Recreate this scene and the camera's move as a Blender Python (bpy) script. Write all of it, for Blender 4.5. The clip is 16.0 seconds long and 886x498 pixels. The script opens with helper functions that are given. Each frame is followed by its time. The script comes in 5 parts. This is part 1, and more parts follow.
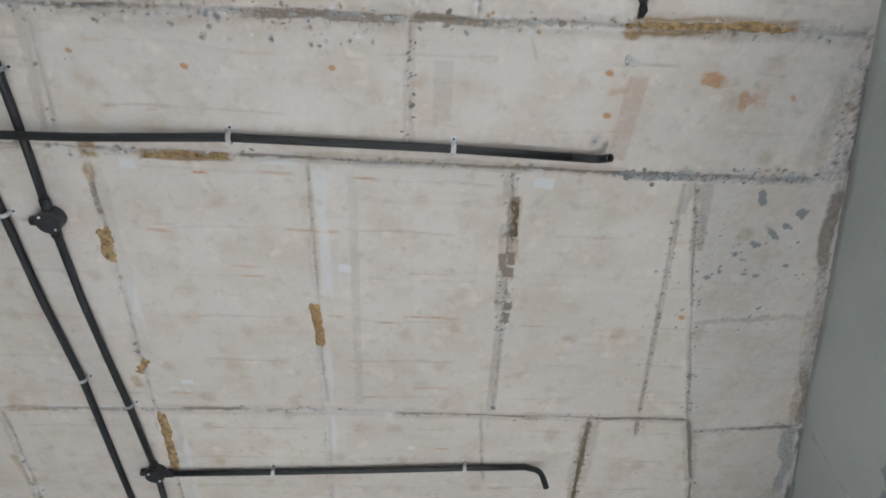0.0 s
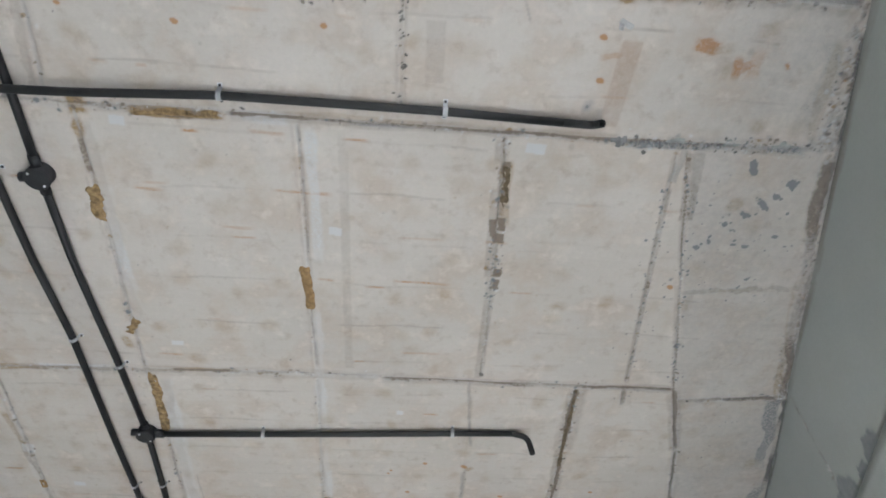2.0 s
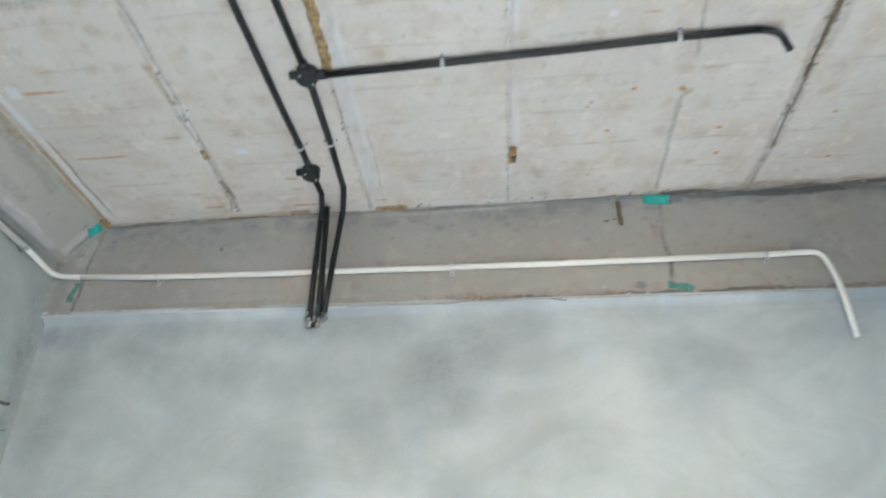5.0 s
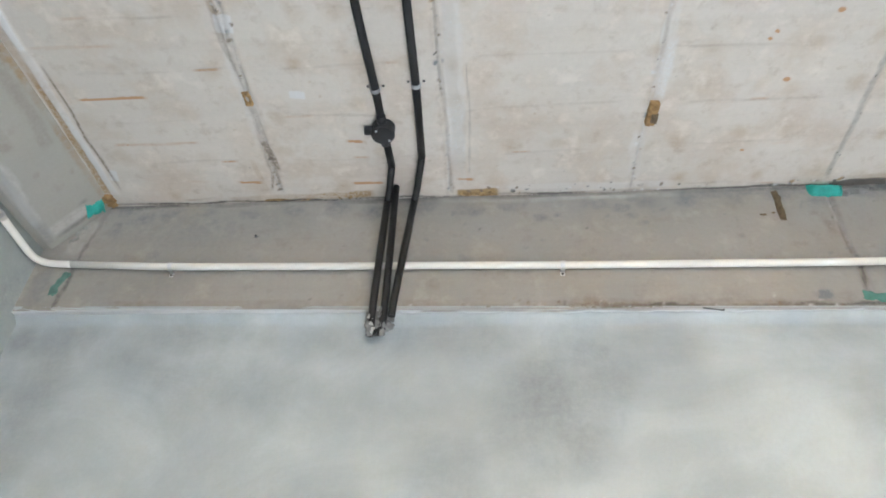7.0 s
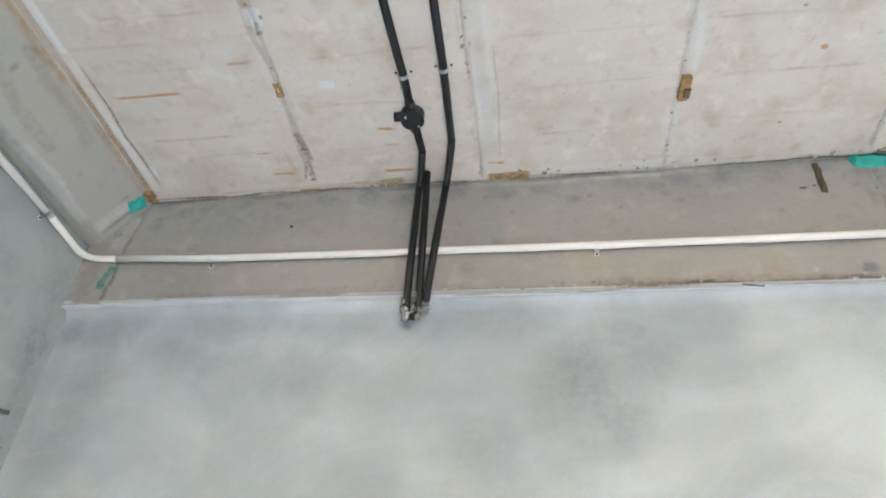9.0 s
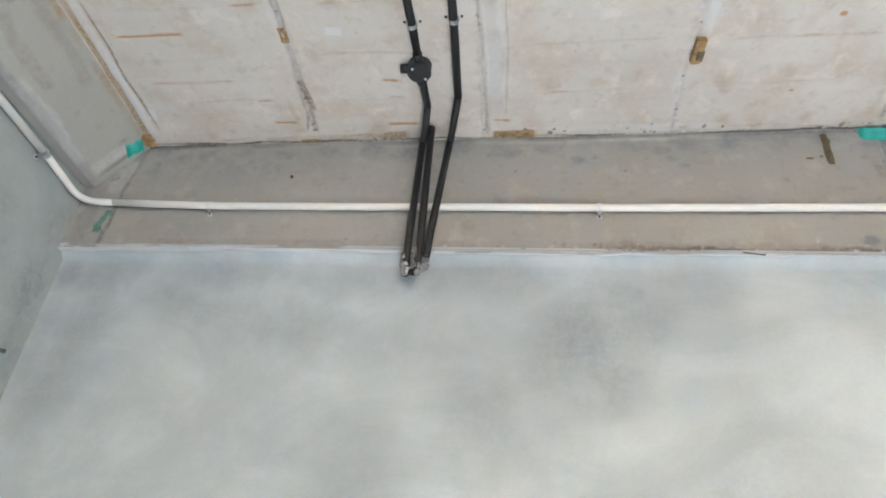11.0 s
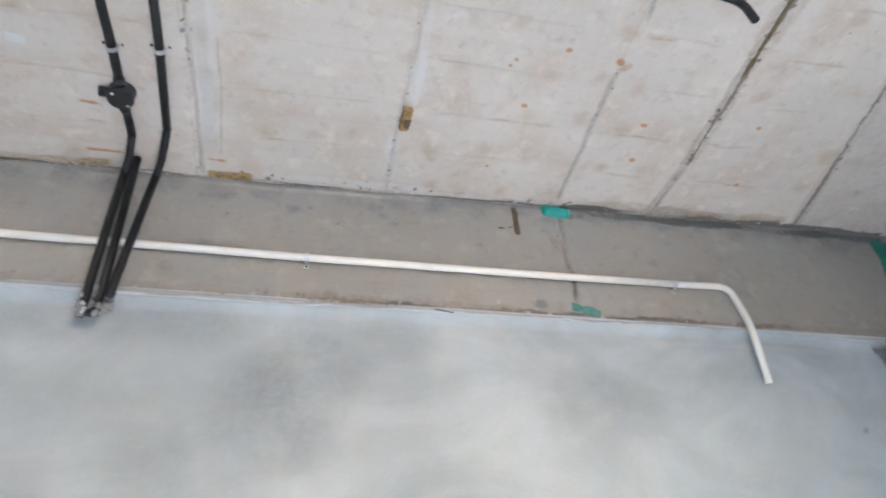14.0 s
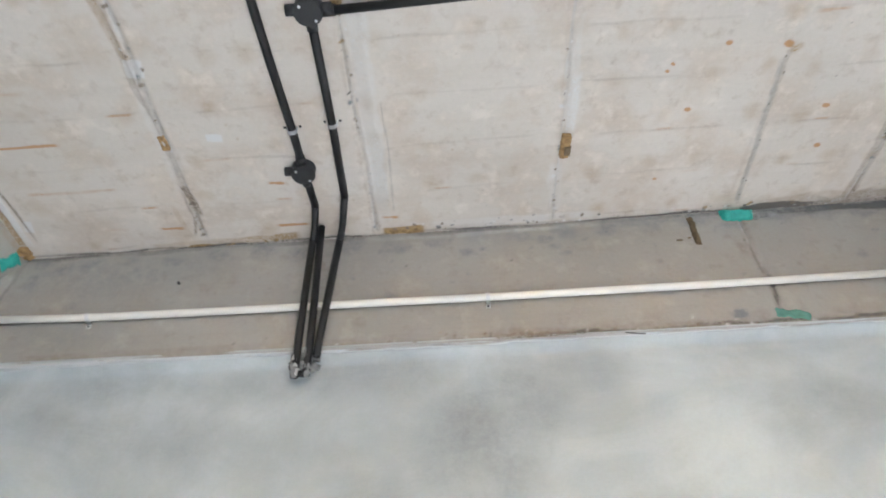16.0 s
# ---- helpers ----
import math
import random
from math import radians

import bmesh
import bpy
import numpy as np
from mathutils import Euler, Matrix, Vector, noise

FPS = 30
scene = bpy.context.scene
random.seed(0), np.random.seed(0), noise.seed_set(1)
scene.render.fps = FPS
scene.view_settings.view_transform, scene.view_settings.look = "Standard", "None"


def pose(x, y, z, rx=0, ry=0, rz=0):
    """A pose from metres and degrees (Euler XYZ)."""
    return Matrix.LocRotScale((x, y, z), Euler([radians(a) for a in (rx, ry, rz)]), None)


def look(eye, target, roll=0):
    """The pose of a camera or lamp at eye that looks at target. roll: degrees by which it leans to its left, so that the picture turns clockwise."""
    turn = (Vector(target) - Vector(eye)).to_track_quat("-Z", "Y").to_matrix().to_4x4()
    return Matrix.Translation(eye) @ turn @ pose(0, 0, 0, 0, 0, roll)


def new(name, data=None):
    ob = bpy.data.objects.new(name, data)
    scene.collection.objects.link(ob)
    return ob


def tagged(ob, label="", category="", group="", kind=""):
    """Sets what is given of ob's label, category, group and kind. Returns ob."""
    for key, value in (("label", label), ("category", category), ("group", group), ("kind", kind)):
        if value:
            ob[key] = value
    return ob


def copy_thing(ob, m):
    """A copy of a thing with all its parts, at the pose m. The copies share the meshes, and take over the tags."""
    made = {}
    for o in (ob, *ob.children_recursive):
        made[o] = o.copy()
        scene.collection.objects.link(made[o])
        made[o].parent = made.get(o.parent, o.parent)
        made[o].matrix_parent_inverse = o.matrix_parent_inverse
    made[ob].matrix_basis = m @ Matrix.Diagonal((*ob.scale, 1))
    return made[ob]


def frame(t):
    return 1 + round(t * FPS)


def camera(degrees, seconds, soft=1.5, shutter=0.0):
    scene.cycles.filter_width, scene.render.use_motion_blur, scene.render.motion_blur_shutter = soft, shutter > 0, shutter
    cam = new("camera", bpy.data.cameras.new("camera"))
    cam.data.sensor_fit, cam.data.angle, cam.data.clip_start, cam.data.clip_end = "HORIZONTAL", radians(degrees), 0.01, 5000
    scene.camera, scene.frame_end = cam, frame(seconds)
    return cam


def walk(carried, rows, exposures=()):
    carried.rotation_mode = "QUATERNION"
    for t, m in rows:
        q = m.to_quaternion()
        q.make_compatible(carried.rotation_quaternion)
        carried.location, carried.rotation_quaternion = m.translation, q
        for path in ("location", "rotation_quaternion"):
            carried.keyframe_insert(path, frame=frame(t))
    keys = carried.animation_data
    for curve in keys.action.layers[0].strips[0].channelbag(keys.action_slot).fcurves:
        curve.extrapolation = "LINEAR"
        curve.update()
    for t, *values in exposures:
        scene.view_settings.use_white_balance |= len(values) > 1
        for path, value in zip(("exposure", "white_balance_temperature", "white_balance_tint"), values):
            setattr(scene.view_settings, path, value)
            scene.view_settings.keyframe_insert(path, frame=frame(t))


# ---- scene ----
cam = camera(68.6, 16.0, soft=1.8, shutter=0.5)
PATH = [
    (0, (-0.24, 0.044, 1.428), (-0.11, 1.194, 3.059), -3.4),
    (0.5, (-0.229, 0.047, 1.417), (-0.097, 1.192, 3.052), -2.0),
    (1, (-0.227, 0.056, 1.412), (-0.101, 1.243, 3.016), -1.6),
    (1.5, (-0.223, 0.062, 1.407), (-0.105, 1.265, 3.001), -1.7),
    (2, (-0.223, 0.069, 1.405), (-0.078, 1.275, 2.994), -2.7),
    (2.5, (-0.223, 0.063, 1.404), (-0.084, 1.287, 2.98), -1.8),
    (3, (-0.229, 0.063, 1.409), (-0.075, 1.398, 2.89), -1.8),
    (3.5, (-0.234, 0.123, 1.411), (-0.097, 1.671, 2.67), 0.3),
    (4, (-0.329, 0.247, 1.374), (-0.295, 1.904, 2.495), -0.8),
    (4.5, (-0.465, 0.505, 1.431), (-0.523, 2.193, 2.502), -2.9),
    (5, (-0.589, 0.696, 1.423), (-0.7, 2.412, 2.444), -1.2),
    (5.2, (-0.653, 0.829, 1.456), (-0.773, 2.523, 2.513), -0.0),
    (7.5, (-0.918, 1.356, 1.519), (-1.061, 2.929, 2.746), 2.0),
    (8, (-0.905, 1.366, 1.507), (-1.127, 2.951, 2.706), 2.3),
    (8.5, (-0.911, 1.338, 1.503), (-1.216, 2.905, 2.709), 2.8),
    (9, (-0.906, 1.348, 1.5), (-1.143, 2.93, 2.7), 2.1),
    (9.2, (-0.903, 1.362, 1.488), (-1.138, 2.933, 2.703), 2.3),
    (11.5, (-0.932, 1.361, 1.499), (-1.14, 3.028, 2.585), 4.4),
    (12, (-0.898, 1.364, 1.504), (-0.969, 2.976, 2.686), 2.6),
    (12.5, (-0.81, 1.355, 1.513), (-0.452, 2.93, 2.693), -2.4),
    (13, (-0.703, 1.374, 1.488), (0.016, 2.856, 2.622), -6.0),
    (13.5, (-0.718, 1.357, 1.488), (-0.093, 2.842, 2.673), -5.8),
    (14, (-0.741, 1.348, 1.496), (-0.285, 2.873, 2.707), -6.3),
    (14.5, (-0.778, 1.358, 1.493), (-0.448, 2.91, 2.712), -5.2),
    (15, (-0.788, 1.354, 1.491), (-0.598, 2.897, 2.749), -4.1),
    (15.5, (-0.799, 1.371, 1.505), (-0.746, 2.892, 2.802), -2.5),
    (16, (-0.817, 1.367, 1.484), (-0.812, 2.852, 2.824), -4.1),
]
walk(cam, [(t, look(eye, target, roll)) for t, eye, target, roll in PATH], exposures=[(0.0, 3.43, 6150, 12), (3.0, 3.55, 6150, 12), (4.0, 3.75, 5900, 9), (5.0, 3.88, 5800, 7), (7.5, 4.02, 6050, 11), (12.0, 4.02, 6050, 12), (13.0, 3.90, 5780, 16), (14.5, 3.97, 5950, 14), (16.0, 3.98, 6100, 13)])

SOUTH_W, EAST_W = 3.0, 1.2

# ---- world, sun and window light ----
world = bpy.data.worlds.new("sky")
scene.world = world
world.use_nodes = True
wt = world.node_tree
sky = wt.nodes.new("ShaderNodeTexSky")
sky.sky_type, sky.sun_disc = "NISHITA", False
sky.sun_elevation, sky.sun_rotation = radians(19.5), radians(174)
wt.links.new(sky.outputs["Color"], wt.nodes["Background"].inputs["Color"])
wt.nodes["Background"].inputs["Strength"].default_value = 0.06

sun = new("sun", bpy.data.lights.new("sun", "SUN"))
sun.data.energy, sun.data.angle, sun.data.color = 5.0, radians(0.6), (1.0, 0.985, 0.97)
sun.matrix_world = look((0.6, -6.0, 2.15), (0, 0, 0))


def assumed_window_light(name, eye, target, width, height, watts, colour):
    """Soft daylight added in an assumed opening of the wall, out of view."""
    lamp = new(name, bpy.data.lights.new(name, "AREA"))
    lamp.data.shape, lamp.data.size, lamp.data.size_y = "RECTANGLE", width, height
    lamp.data.energy, lamp.data.color = watts, colour
    lamp.matrix_world = look(eye, target)
    return lamp


assumed_window_light("assumed_south_light", (0.9, -4.02, 2.1), (0.9, 0.0, 2.0), 2.5, 1.2, SOUTH_W, (0.92, 0.97, 1.0))
assumed_window_light("assumed_east_light", (2.75, -2.2, 1.3), (0.0, -1.8, 1.4), 1.9, 1.9, EAST_W, (0.98, 0.99, 1.0))

# ---- materials ----
def node(tree, kind, **values):
    n = tree.nodes.new(kind)
    for key, value in values.items():
        n.inputs[key.replace("_", " ")].default_value = value
    return n


def noise_node(tree, vector, scale, detail=4.0, rough=0.55):
    n = node(tree, "ShaderNodeTexNoise", Scale=scale, Detail=detail, Roughness=rough)
    tree.links.new(vector, n.inputs["Vector"])
    return n.outputs["Fac"]


def ramp(tree, fac, low, high, to_low=0.0, to_high=1.0):
    n = node(tree, "ShaderNodeMapRange")
    for slot, value in zip((1, 2, 3, 4), (low, high, to_low, to_high)):
        n.inputs[slot].default_value = value
    tree.links.new(fac, n.inputs[0])
    return n.outputs[0]


def times(tree, a, b):
    n = tree.nodes.new("ShaderNodeMath")
    n.operation, n.use_clamp = "MULTIPLY", True
    for slot, value in enumerate((a, b)):
        if isinstance(value, (int, float)):
            n.inputs[slot].default_value = value
        else:
            tree.links.new(value, n.inputs[slot])
    return n.outputs[0]


def joined_by(tree, operation, a, b):
    n = tree.nodes.new("ShaderNodeMath")
    n.operation = operation
    tree.links.new(a, n.inputs[0])
    tree.links.new(b, n.inputs[1])
    return n.outputs[0]


def added(tree, a, b):
    return joined_by(tree, "ADD", a, b)


def larger(tree, a, b):
    return joined_by(tree, "MAXIMUM", a, b)


def mixed(tree, fac, a, b):
    n = tree.nodes.new("ShaderNodeMix")
    n.data_type = "RGBA"
    tree.links.new(fac, n.inputs[0])
    for slot, value in ((6, a), (7, b)):
        if isinstance(value, tuple):
            n.inputs[slot].default_value = (*value, 1)
        else:
            tree.links.new(value, n.inputs[slot])
    return n.outputs[2]


def shader(name, rough=0.8, metal=0.0):
    m = bpy.data.materials.new(name)
    m.use_nodes = True
    t = m.node_tree
    b = t.nodes["Principled BSDF"]
    b.inputs["Roughness"].default_value, b.inputs["Metallic"].default_value = rough, metal
    where = t.nodes.new("ShaderNodeTexCoord").outputs["Object"]
    return m, t, b, where


def stretched(tree, where, scale):
    n = tree.nodes.new("ShaderNodeMapping")
    n.inputs["Scale"].default_value = scale
    tree.links.new(where, n.inputs["Vector"])
    return n.outputs[0]


def bumped(tree, b, height, strength, distance):
    n = node(tree, "ShaderNodeBump", Strength=strength, Distance=distance)
    tree.links.new(height, n.inputs["Height"])
    tree.links.new(n.outputs[0], b.inputs["Normal"])


def concrete(name, light, dark, warm, warm_share, streaks=None, relief=0.35, mottle=(0.30, 0.72), crumble=(0.2, 1.4), cloudy=(0.42, 0.72), wisps=0.0, dabs=0.0, flakes=0.0):
    """Bare concrete or mortar: two tones, warm clouds, grain, and the stains and painted shade that its sheet carries.
    """
    m, t, b, where = shader(name, 0.88)
    cloud = noise_node(t, where, 1.7, 5)
    blotch = noise_node(t, where, 7.5, 5, 0.62)
    grain = noise_node(t, where, 95.0, 3, 0.7)
    sand = noise_node(t, where, 420.0, 2, 0.7)
    base = mixed(t, ramp(t, cloud, *mottle), dark, light)
    base = mixed(t, ramp(t, blotch, *cloudy, 0, warm_share), base, warm)
    if streaks:
        lines = noise_node(t, stretched(t, where, streaks), 1.0, 4, 0.6)
        base = mixed(t, ramp(t, lines, 0.5, 0.8, 0, 0.16), base, tuple(0.72 * c for c in warm))
    if dabs:
        base = mixed(t, ramp(t, noise_node(t, where, 15.0, 4, 0.6), 0.54, 0.70, 0, dabs), base, tuple(1.16 * c for c in light))
        base = mixed(t, ramp(t, noise_node(t, where, 21.0, 5, 0.65), 0.55, 0.74, 0, dabs), base, tuple(0.80 * c for c in warm))
    if wisps:
        n = node(t, "ShaderNodeTexNoise", Scale=2.6, Detail=6.0, Roughness=0.62, Distortion=1.6)
        t.links.new(stretched(t, where, (1.0, 1.0, 1.5)), n.inputs["Vector"])
        base = mixed(t, ramp(t, n.outputs["Fac"], 0.44, 0.68, 0, wisps), base, tuple(0.72 * c for c in dark))
        base = mixed(t, ramp(t, n.outputs["Fac"], 0.46, 0.28, 0, wisps), base, tuple(1.14 * c for c in light))
    base = mixed(t, ramp(t, grain, 0.35, 0.75, 0.0, 0.11), base, tuple(0.55 * c for c in dark))
    broken = ramp(t, noise_node(t, where, 48.0, 5, 0.7), 0.3, 0.66, *crumble)
    if flakes:  # flaking edges, finer than the sheet's own grid
        ragged = ramp(t, noise_node(t, where, 130.0, 5, 0.7), 0.3, 0.7, -0.22, 0.22)
    for layer, colours in (("stain_shade_a", ((0.47, 0.24, 0.10), (0.34, 0.215, 0.085), (0.085, 0.083, 0.08))), ("stain_shade_b", ((0.66, 0.655, 0.65), (0.21, 0.165, 0.125), (0.178, 0.198, 0.212)))):
        a = t.nodes.new("ShaderNodeVertexColor")
        a.layer_name = layer
        parts = t.nodes.new("ShaderNodeSeparateColor")
        t.links.new(a.outputs["Color"], parts.inputs[0])
        for out, colour in zip(parts.outputs, colours):
            share = times(t, out, broken)
            if flakes:
                share = larger(t, share, ramp(t, added(t, out, ragged), flakes - 0.07, flakes + 0.07, 0.0, 0.88))
            base = mixed(t, share, base, colour)
    t.links.new(base, b.inputs["Base Color"])
    pits = ramp(t, sand, 0.3, 0.7, 0.0, 0.4)
    bumped(t, b, added(t, grain, pits), relief, 0.003)
    return m


def simple(name, colour, rough, metal=0.0, vary=0.25, scale=30.0, relief=0.1):
    m, t, b, where = shader(name, rough, metal)
    n = noise_node(t, where, scale, 4)
    t.links.new(mixed(t, ramp(t, n, 0.3, 0.75), colour, tuple(c * (1 - vary) for c in colour)), b.inputs["Base Color"])
    t.links.new(ramp(t, n, 0.2, 0.8, max(0.05, rough - 0.08), min(1.0, rough + 0.1)), b.inputs["Roughness"])
    bumped(t, b, noise_node(t, where, scale * 6, 3), relief, 0.002)
    return m


CEILING = concrete("cast_ceiling", (0.675, 0.62, 0.563), (0.588, 0.542, 0.488), (0.54, 0.445, 0.36), 0.6, flakes=0.52, crumble=(0.55, 1.2), streaks=(1.6, 26.0, 5.0), cloudy=(0.47, 0.64), dabs=0.55, relief=0.08)
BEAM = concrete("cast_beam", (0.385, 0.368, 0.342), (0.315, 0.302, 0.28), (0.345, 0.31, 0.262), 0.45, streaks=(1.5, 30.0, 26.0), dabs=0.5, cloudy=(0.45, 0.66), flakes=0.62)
PLASTER = concrete("cement_plaster", (0.508, 0.560, 0.592), (0.398, 0.441, 0.470), (0.412, 0.454, 0.476), 0.25, relief=0.18, mottle=(0.36, 0.62), crumble=(0.75, 1.15), wisps=0.28)
PLASTER_OLD = concrete("old_plaster", (0.405, 0.435, 0.42), (0.34, 0.37, 0.355), (0.36, 0.385, 0.36), 0.3, relief=0.22, wisps=0.3)
FLOOR = concrete("screed", (0.52, 0.532, 0.540), (0.44, 0.452, 0.46), (0.45, 0.455, 0.455), 0.3)
BLACK = simple("black_plastic", (0.009, 0.0095, 0.0105), 0.5, vary=0.3, scale=22, relief=0.05)
BLACK_BOX = simple("black_box_plastic", (0.02, 0.021, 0.024), 0.5, vary=0.3, scale=40)
WHITE = simple("white_plastic", (0.80, 0.78, 0.73), 0.42, vary=0.07, scale=12, relief=0.04)
STEEL = simple("zinc_steel", (0.78, 0.79, 0.80), 0.4, 0.35, vary=0.2, scale=120)
SCREW = simple("dark_screw", (0.10, 0.10, 0.105), 0.45, 0.8, vary=0.3, scale=200)
GREEN = simple("green_tape", (0.035, 0.46, 0.39), 0.5, vary=0.4, scale=45, relief=0.3)
GREEN_DEEP = simple("deep_green_tape", (0.03, 0.27, 0.225), 0.6, vary=0.45, scale=30, relief=0.3)
GREEN_FAINT = simple("faded_green_tape", (0.15, 0.29, 0.25), 0.85, vary=0.5, scale=40, relief=0.3)
GREEN_DULL = simple("dusty_green_tape", (0.11, 0.31, 0.255), 0.7, vary=0.45, scale=35, relief=0.3)
WOOD = simple("formwork_timber", (0.42, 0.262, 0.115), 0.85, vary=0.55, scale=60, relief=0.5)
WOOD_DARK = simple("weathered_timber", (0.20, 0.15, 0.09), 0.9, vary=0.5, scale=70, relief=0.5)
FOAM = simple("ochre_residue", (0.47, 0.315, 0.15), 0.92, vary=0.8, scale=70, relief=0.8)
COLUMN = concrete("raw_column", (0.35, 0.35, 0.335), (0.27, 0.27, 0.26), (0.30, 0.28, 0.25), 0.3)
MORTAR = simple("pale_mortar", (0.60, 0.595, 0.58), 0.9, vary=0.25, scale=70, relief=0.6)
MORTAR_DARK = simple("grey_mortar", (0.30, 0.30, 0.295), 0.92, vary=0.45, scale=55, relief=0.7)
MORTAR_MID = simple("chipped_mortar", (0.40, 0.41, 0.39), 0.92, vary=0.4, scale=38, relief=0.8)
NEAR_BLACK = simple("near_black_daub", (0.02, 0.02, 0.02), 0.95, vary=0.3, scale=50)
BEAM_WEST = concrete("cast_beam_west", (0.43, 0.415, 0.375), (0.37, 0.36, 0.325), (0.40, 0.36, 0.30), 0.3)
BEAM_EAST = concrete("cast_beam_east", (0.43, 0.455, 0.435), (0.365, 0.388, 0.368), (0.39, 0.395, 0.365), 0.3, crumble=(0.75, 1.1))

# ---- sheets of concrete that carry their own relief, stains and some painted shade ----
RAND = np.random.RandomState(7).rand(8, 256, 256)


def cloud2(u, v, scale, seed=0):
    """Smooth value noise, 0 to 1."""
    a, b = u * scale + 37.3 * (seed + 1), v * scale + 11.7 * (seed + 2)
    i, j = np.floor(a).astype(int), np.floor(b).astype(int)
    f, g = a - i, b - j
    f, g = f * f * (3 - 2 * f), g * g * (3 - 2 * g)
    r = RAND[seed % 8]
    p = lambda di, dj: r[(i + di) % 256, (j + dj) % 256]
    return (p(0, 0) * (1 - f) + p(1, 0) * f) * (1 - g) + (p(0, 1) * (1 - f) + p(1, 1) * f) * g


def rough2(u, v, scale, seed=0):
    return 0.5 * cloud2(u, v, scale, seed) + 0.3 * cloud2(u, v, scale * 2.1, seed + 1) + 0.2 * cloud2(u, v, scale * 4.3, seed + 2)


def soft(d, full, none):
    x = np.clip((none - d) / (none - full), 0, 1)
    return x * x * (3 - 2 * x)


class Sheet:
    """A grid of places u, v on a surface, with relief h (towards the room) and layers of stain and painted shade."""
    KINDS = ("rust", "ochre", "dark", "pale", "grime", "grey")

    def __init__(self, u, v):
        self.u, self.v = u, v
        self.h = np.zeros_like(u)
        self.m = {k: np.zeros_like(u) for k in self.KINDS}
        self.count = 0

    def near(self, u0, u1, v0, v1):
        """The rows and columns of the grid that hold that stretch."""
        cols = np.flatnonzero(((self.u >= u0) & (self.u <= u1)).any(0))
        rows = np.flatnonzero(((self.v >= v0) & (self.v <= v1)).any(1))
        if not len(cols) or not len(rows):
            return np.s_[0:0, 0:0]
        return np.s_[rows[0]:rows[-1] + 1, cols[0]:cols[-1] + 1]

    def put(self, kind, mask, part_of=np.s_[:, :]):
        self.m[kind][part_of] = np.maximum(self.m[kind][part_of], np.clip(mask, 0, 1))

    def along(self, a, b, part_of):
        u, v = self.u[part_of], self.v[part_of]
        du, dv = b[0] - a[0], b[1] - a[1]
        n = math.hypot(du, dv)
        s = ((u - a[0]) * du + (v - a[1]) * dv) / n
        d = ((u - a[0]) * -dv + (v - a[1]) * du) / n
        return u, v, s, d, n

    def blob(self, kind, u, v, ru, rv=None, turn=0.0, amount=1.0, rag=0.5, edge=0.5, lift=0.0):
        """A patch of uneven outline. edge: how soft it ends."""
        self.count += 1
        rv = rv or ru
        reach = max(ru, rv) * (1 + rag / 2)
        at = self.near(u - reach, u + reach, v - reach, v + reach)
        c, s = math.cos(radians(turn)), math.sin(radians(turn))
        a, b = self.u[at] - u, self.v[at] - v
        r = np.hypot((a * c + b * s) / ru, (b * c - a * s) / rv)
        r = r + rag * (rough2(self.u[at], self.v[at], 0.9 / min(ru, rv), self.count) - 0.5)
        mask = soft(r, 1 - edge, 1.0)
        if kind:
            self.put(kind, amount * mask, at)
        self.h[at] += lift * mask

    def streak(self, kind, a, b, width, amount=1.0, gaps=0.5, wander=0.004, scale=14, lift=0.0):
        """A line of uneven width that breaks off here and there."""
        self.count += 1
        reach = width + wander + 0.01
        at = self.near(min(a[0], b[0]) - reach, max(a[0], b[0]) + reach, min(a[1], b[1]) - reach, max(a[1], b[1]) + reach)
        u, v, s, d, n = self.along(a, b, at)
        d = d + wander * 2 * (cloud2(s, d * 0, 9, self.count) - 0.5)
        w = width * (0.45 + 1.1 * rough2(u, v, scale, self.count + 1))
        ends = soft(np.abs(s - n / 2), n / 2 - min(0.02, n / 4), n / 2 + 0.006)
        mask = soft(np.abs(d), w * 0.34, w * 0.58) * ends
        hold = np.clip((rough2(u, v, scale * 0.5, self.count + 3) - 0.5 * gaps + 0.1) * 5, 0, 1) * np.clip(0.15 + 1.35 * cloud2(s, d * 0, 5.0, self.count + 5), 0, 1)
        if kind:
            self.put(kind, amount * mask * hold, at)
        self.h[at] += lift * mask * hold

    def joint(self, a, b, groove=0.003, fin=0.0, grime=0.6, width=0.02, gaps=0.5):
        """The seam between two formwork boards: a thin groove, a broken fin beside it, and dirt."""
        self.count += 1
        at = self.near(min(a[0], b[0]) - 0.03, max(a[0], b[0]) + 0.03, min(a[1], b[1]) - 0.03, max(a[1], b[1]) + 0.03)
        u, v, s, d, n = self.along(a, b, at)
        d = d + 0.005 * (cloud2(s, d * 0, 6, self.count) - 0.5)
        inside = soft(np.abs(s - n / 2), n / 2 - 0.01, n / 2 + 0.005)
        self.h[at] -= groove * soft(np.abs(d), 0.002, 0.009) * inside * (0.4 + rough2(u, v, 18, self.count))
        if fin:
            up = np.clip((rough2(u, v, 26, self.count + 2) - 0.42) * 4, 0, 1)
            self.h[at] += fin * up * soft(np.abs(d - 0.006), 0.003, 0.013) * inside
        self.crumbs(a, b, width * 0.45, int(n * 60 * (0.3 + grime)))
        self.streak("grime", a, b, width * 2.1, grime * 0.36, gaps * 0.8, 0.006, 9)
        self.streak("grime", a, b, width * 0.7, grime * 0.9, 0.15 + gaps, 0.005, 34)
        self.streak("pale", a, b, width * 0.8, 0.45, 0.75, 0.010, 16)
        self.streak("dark", a, b, 0.004 + width * 0.22, grime * 0.80, 0.4 + 0.5 * gaps, 0.004, 40)

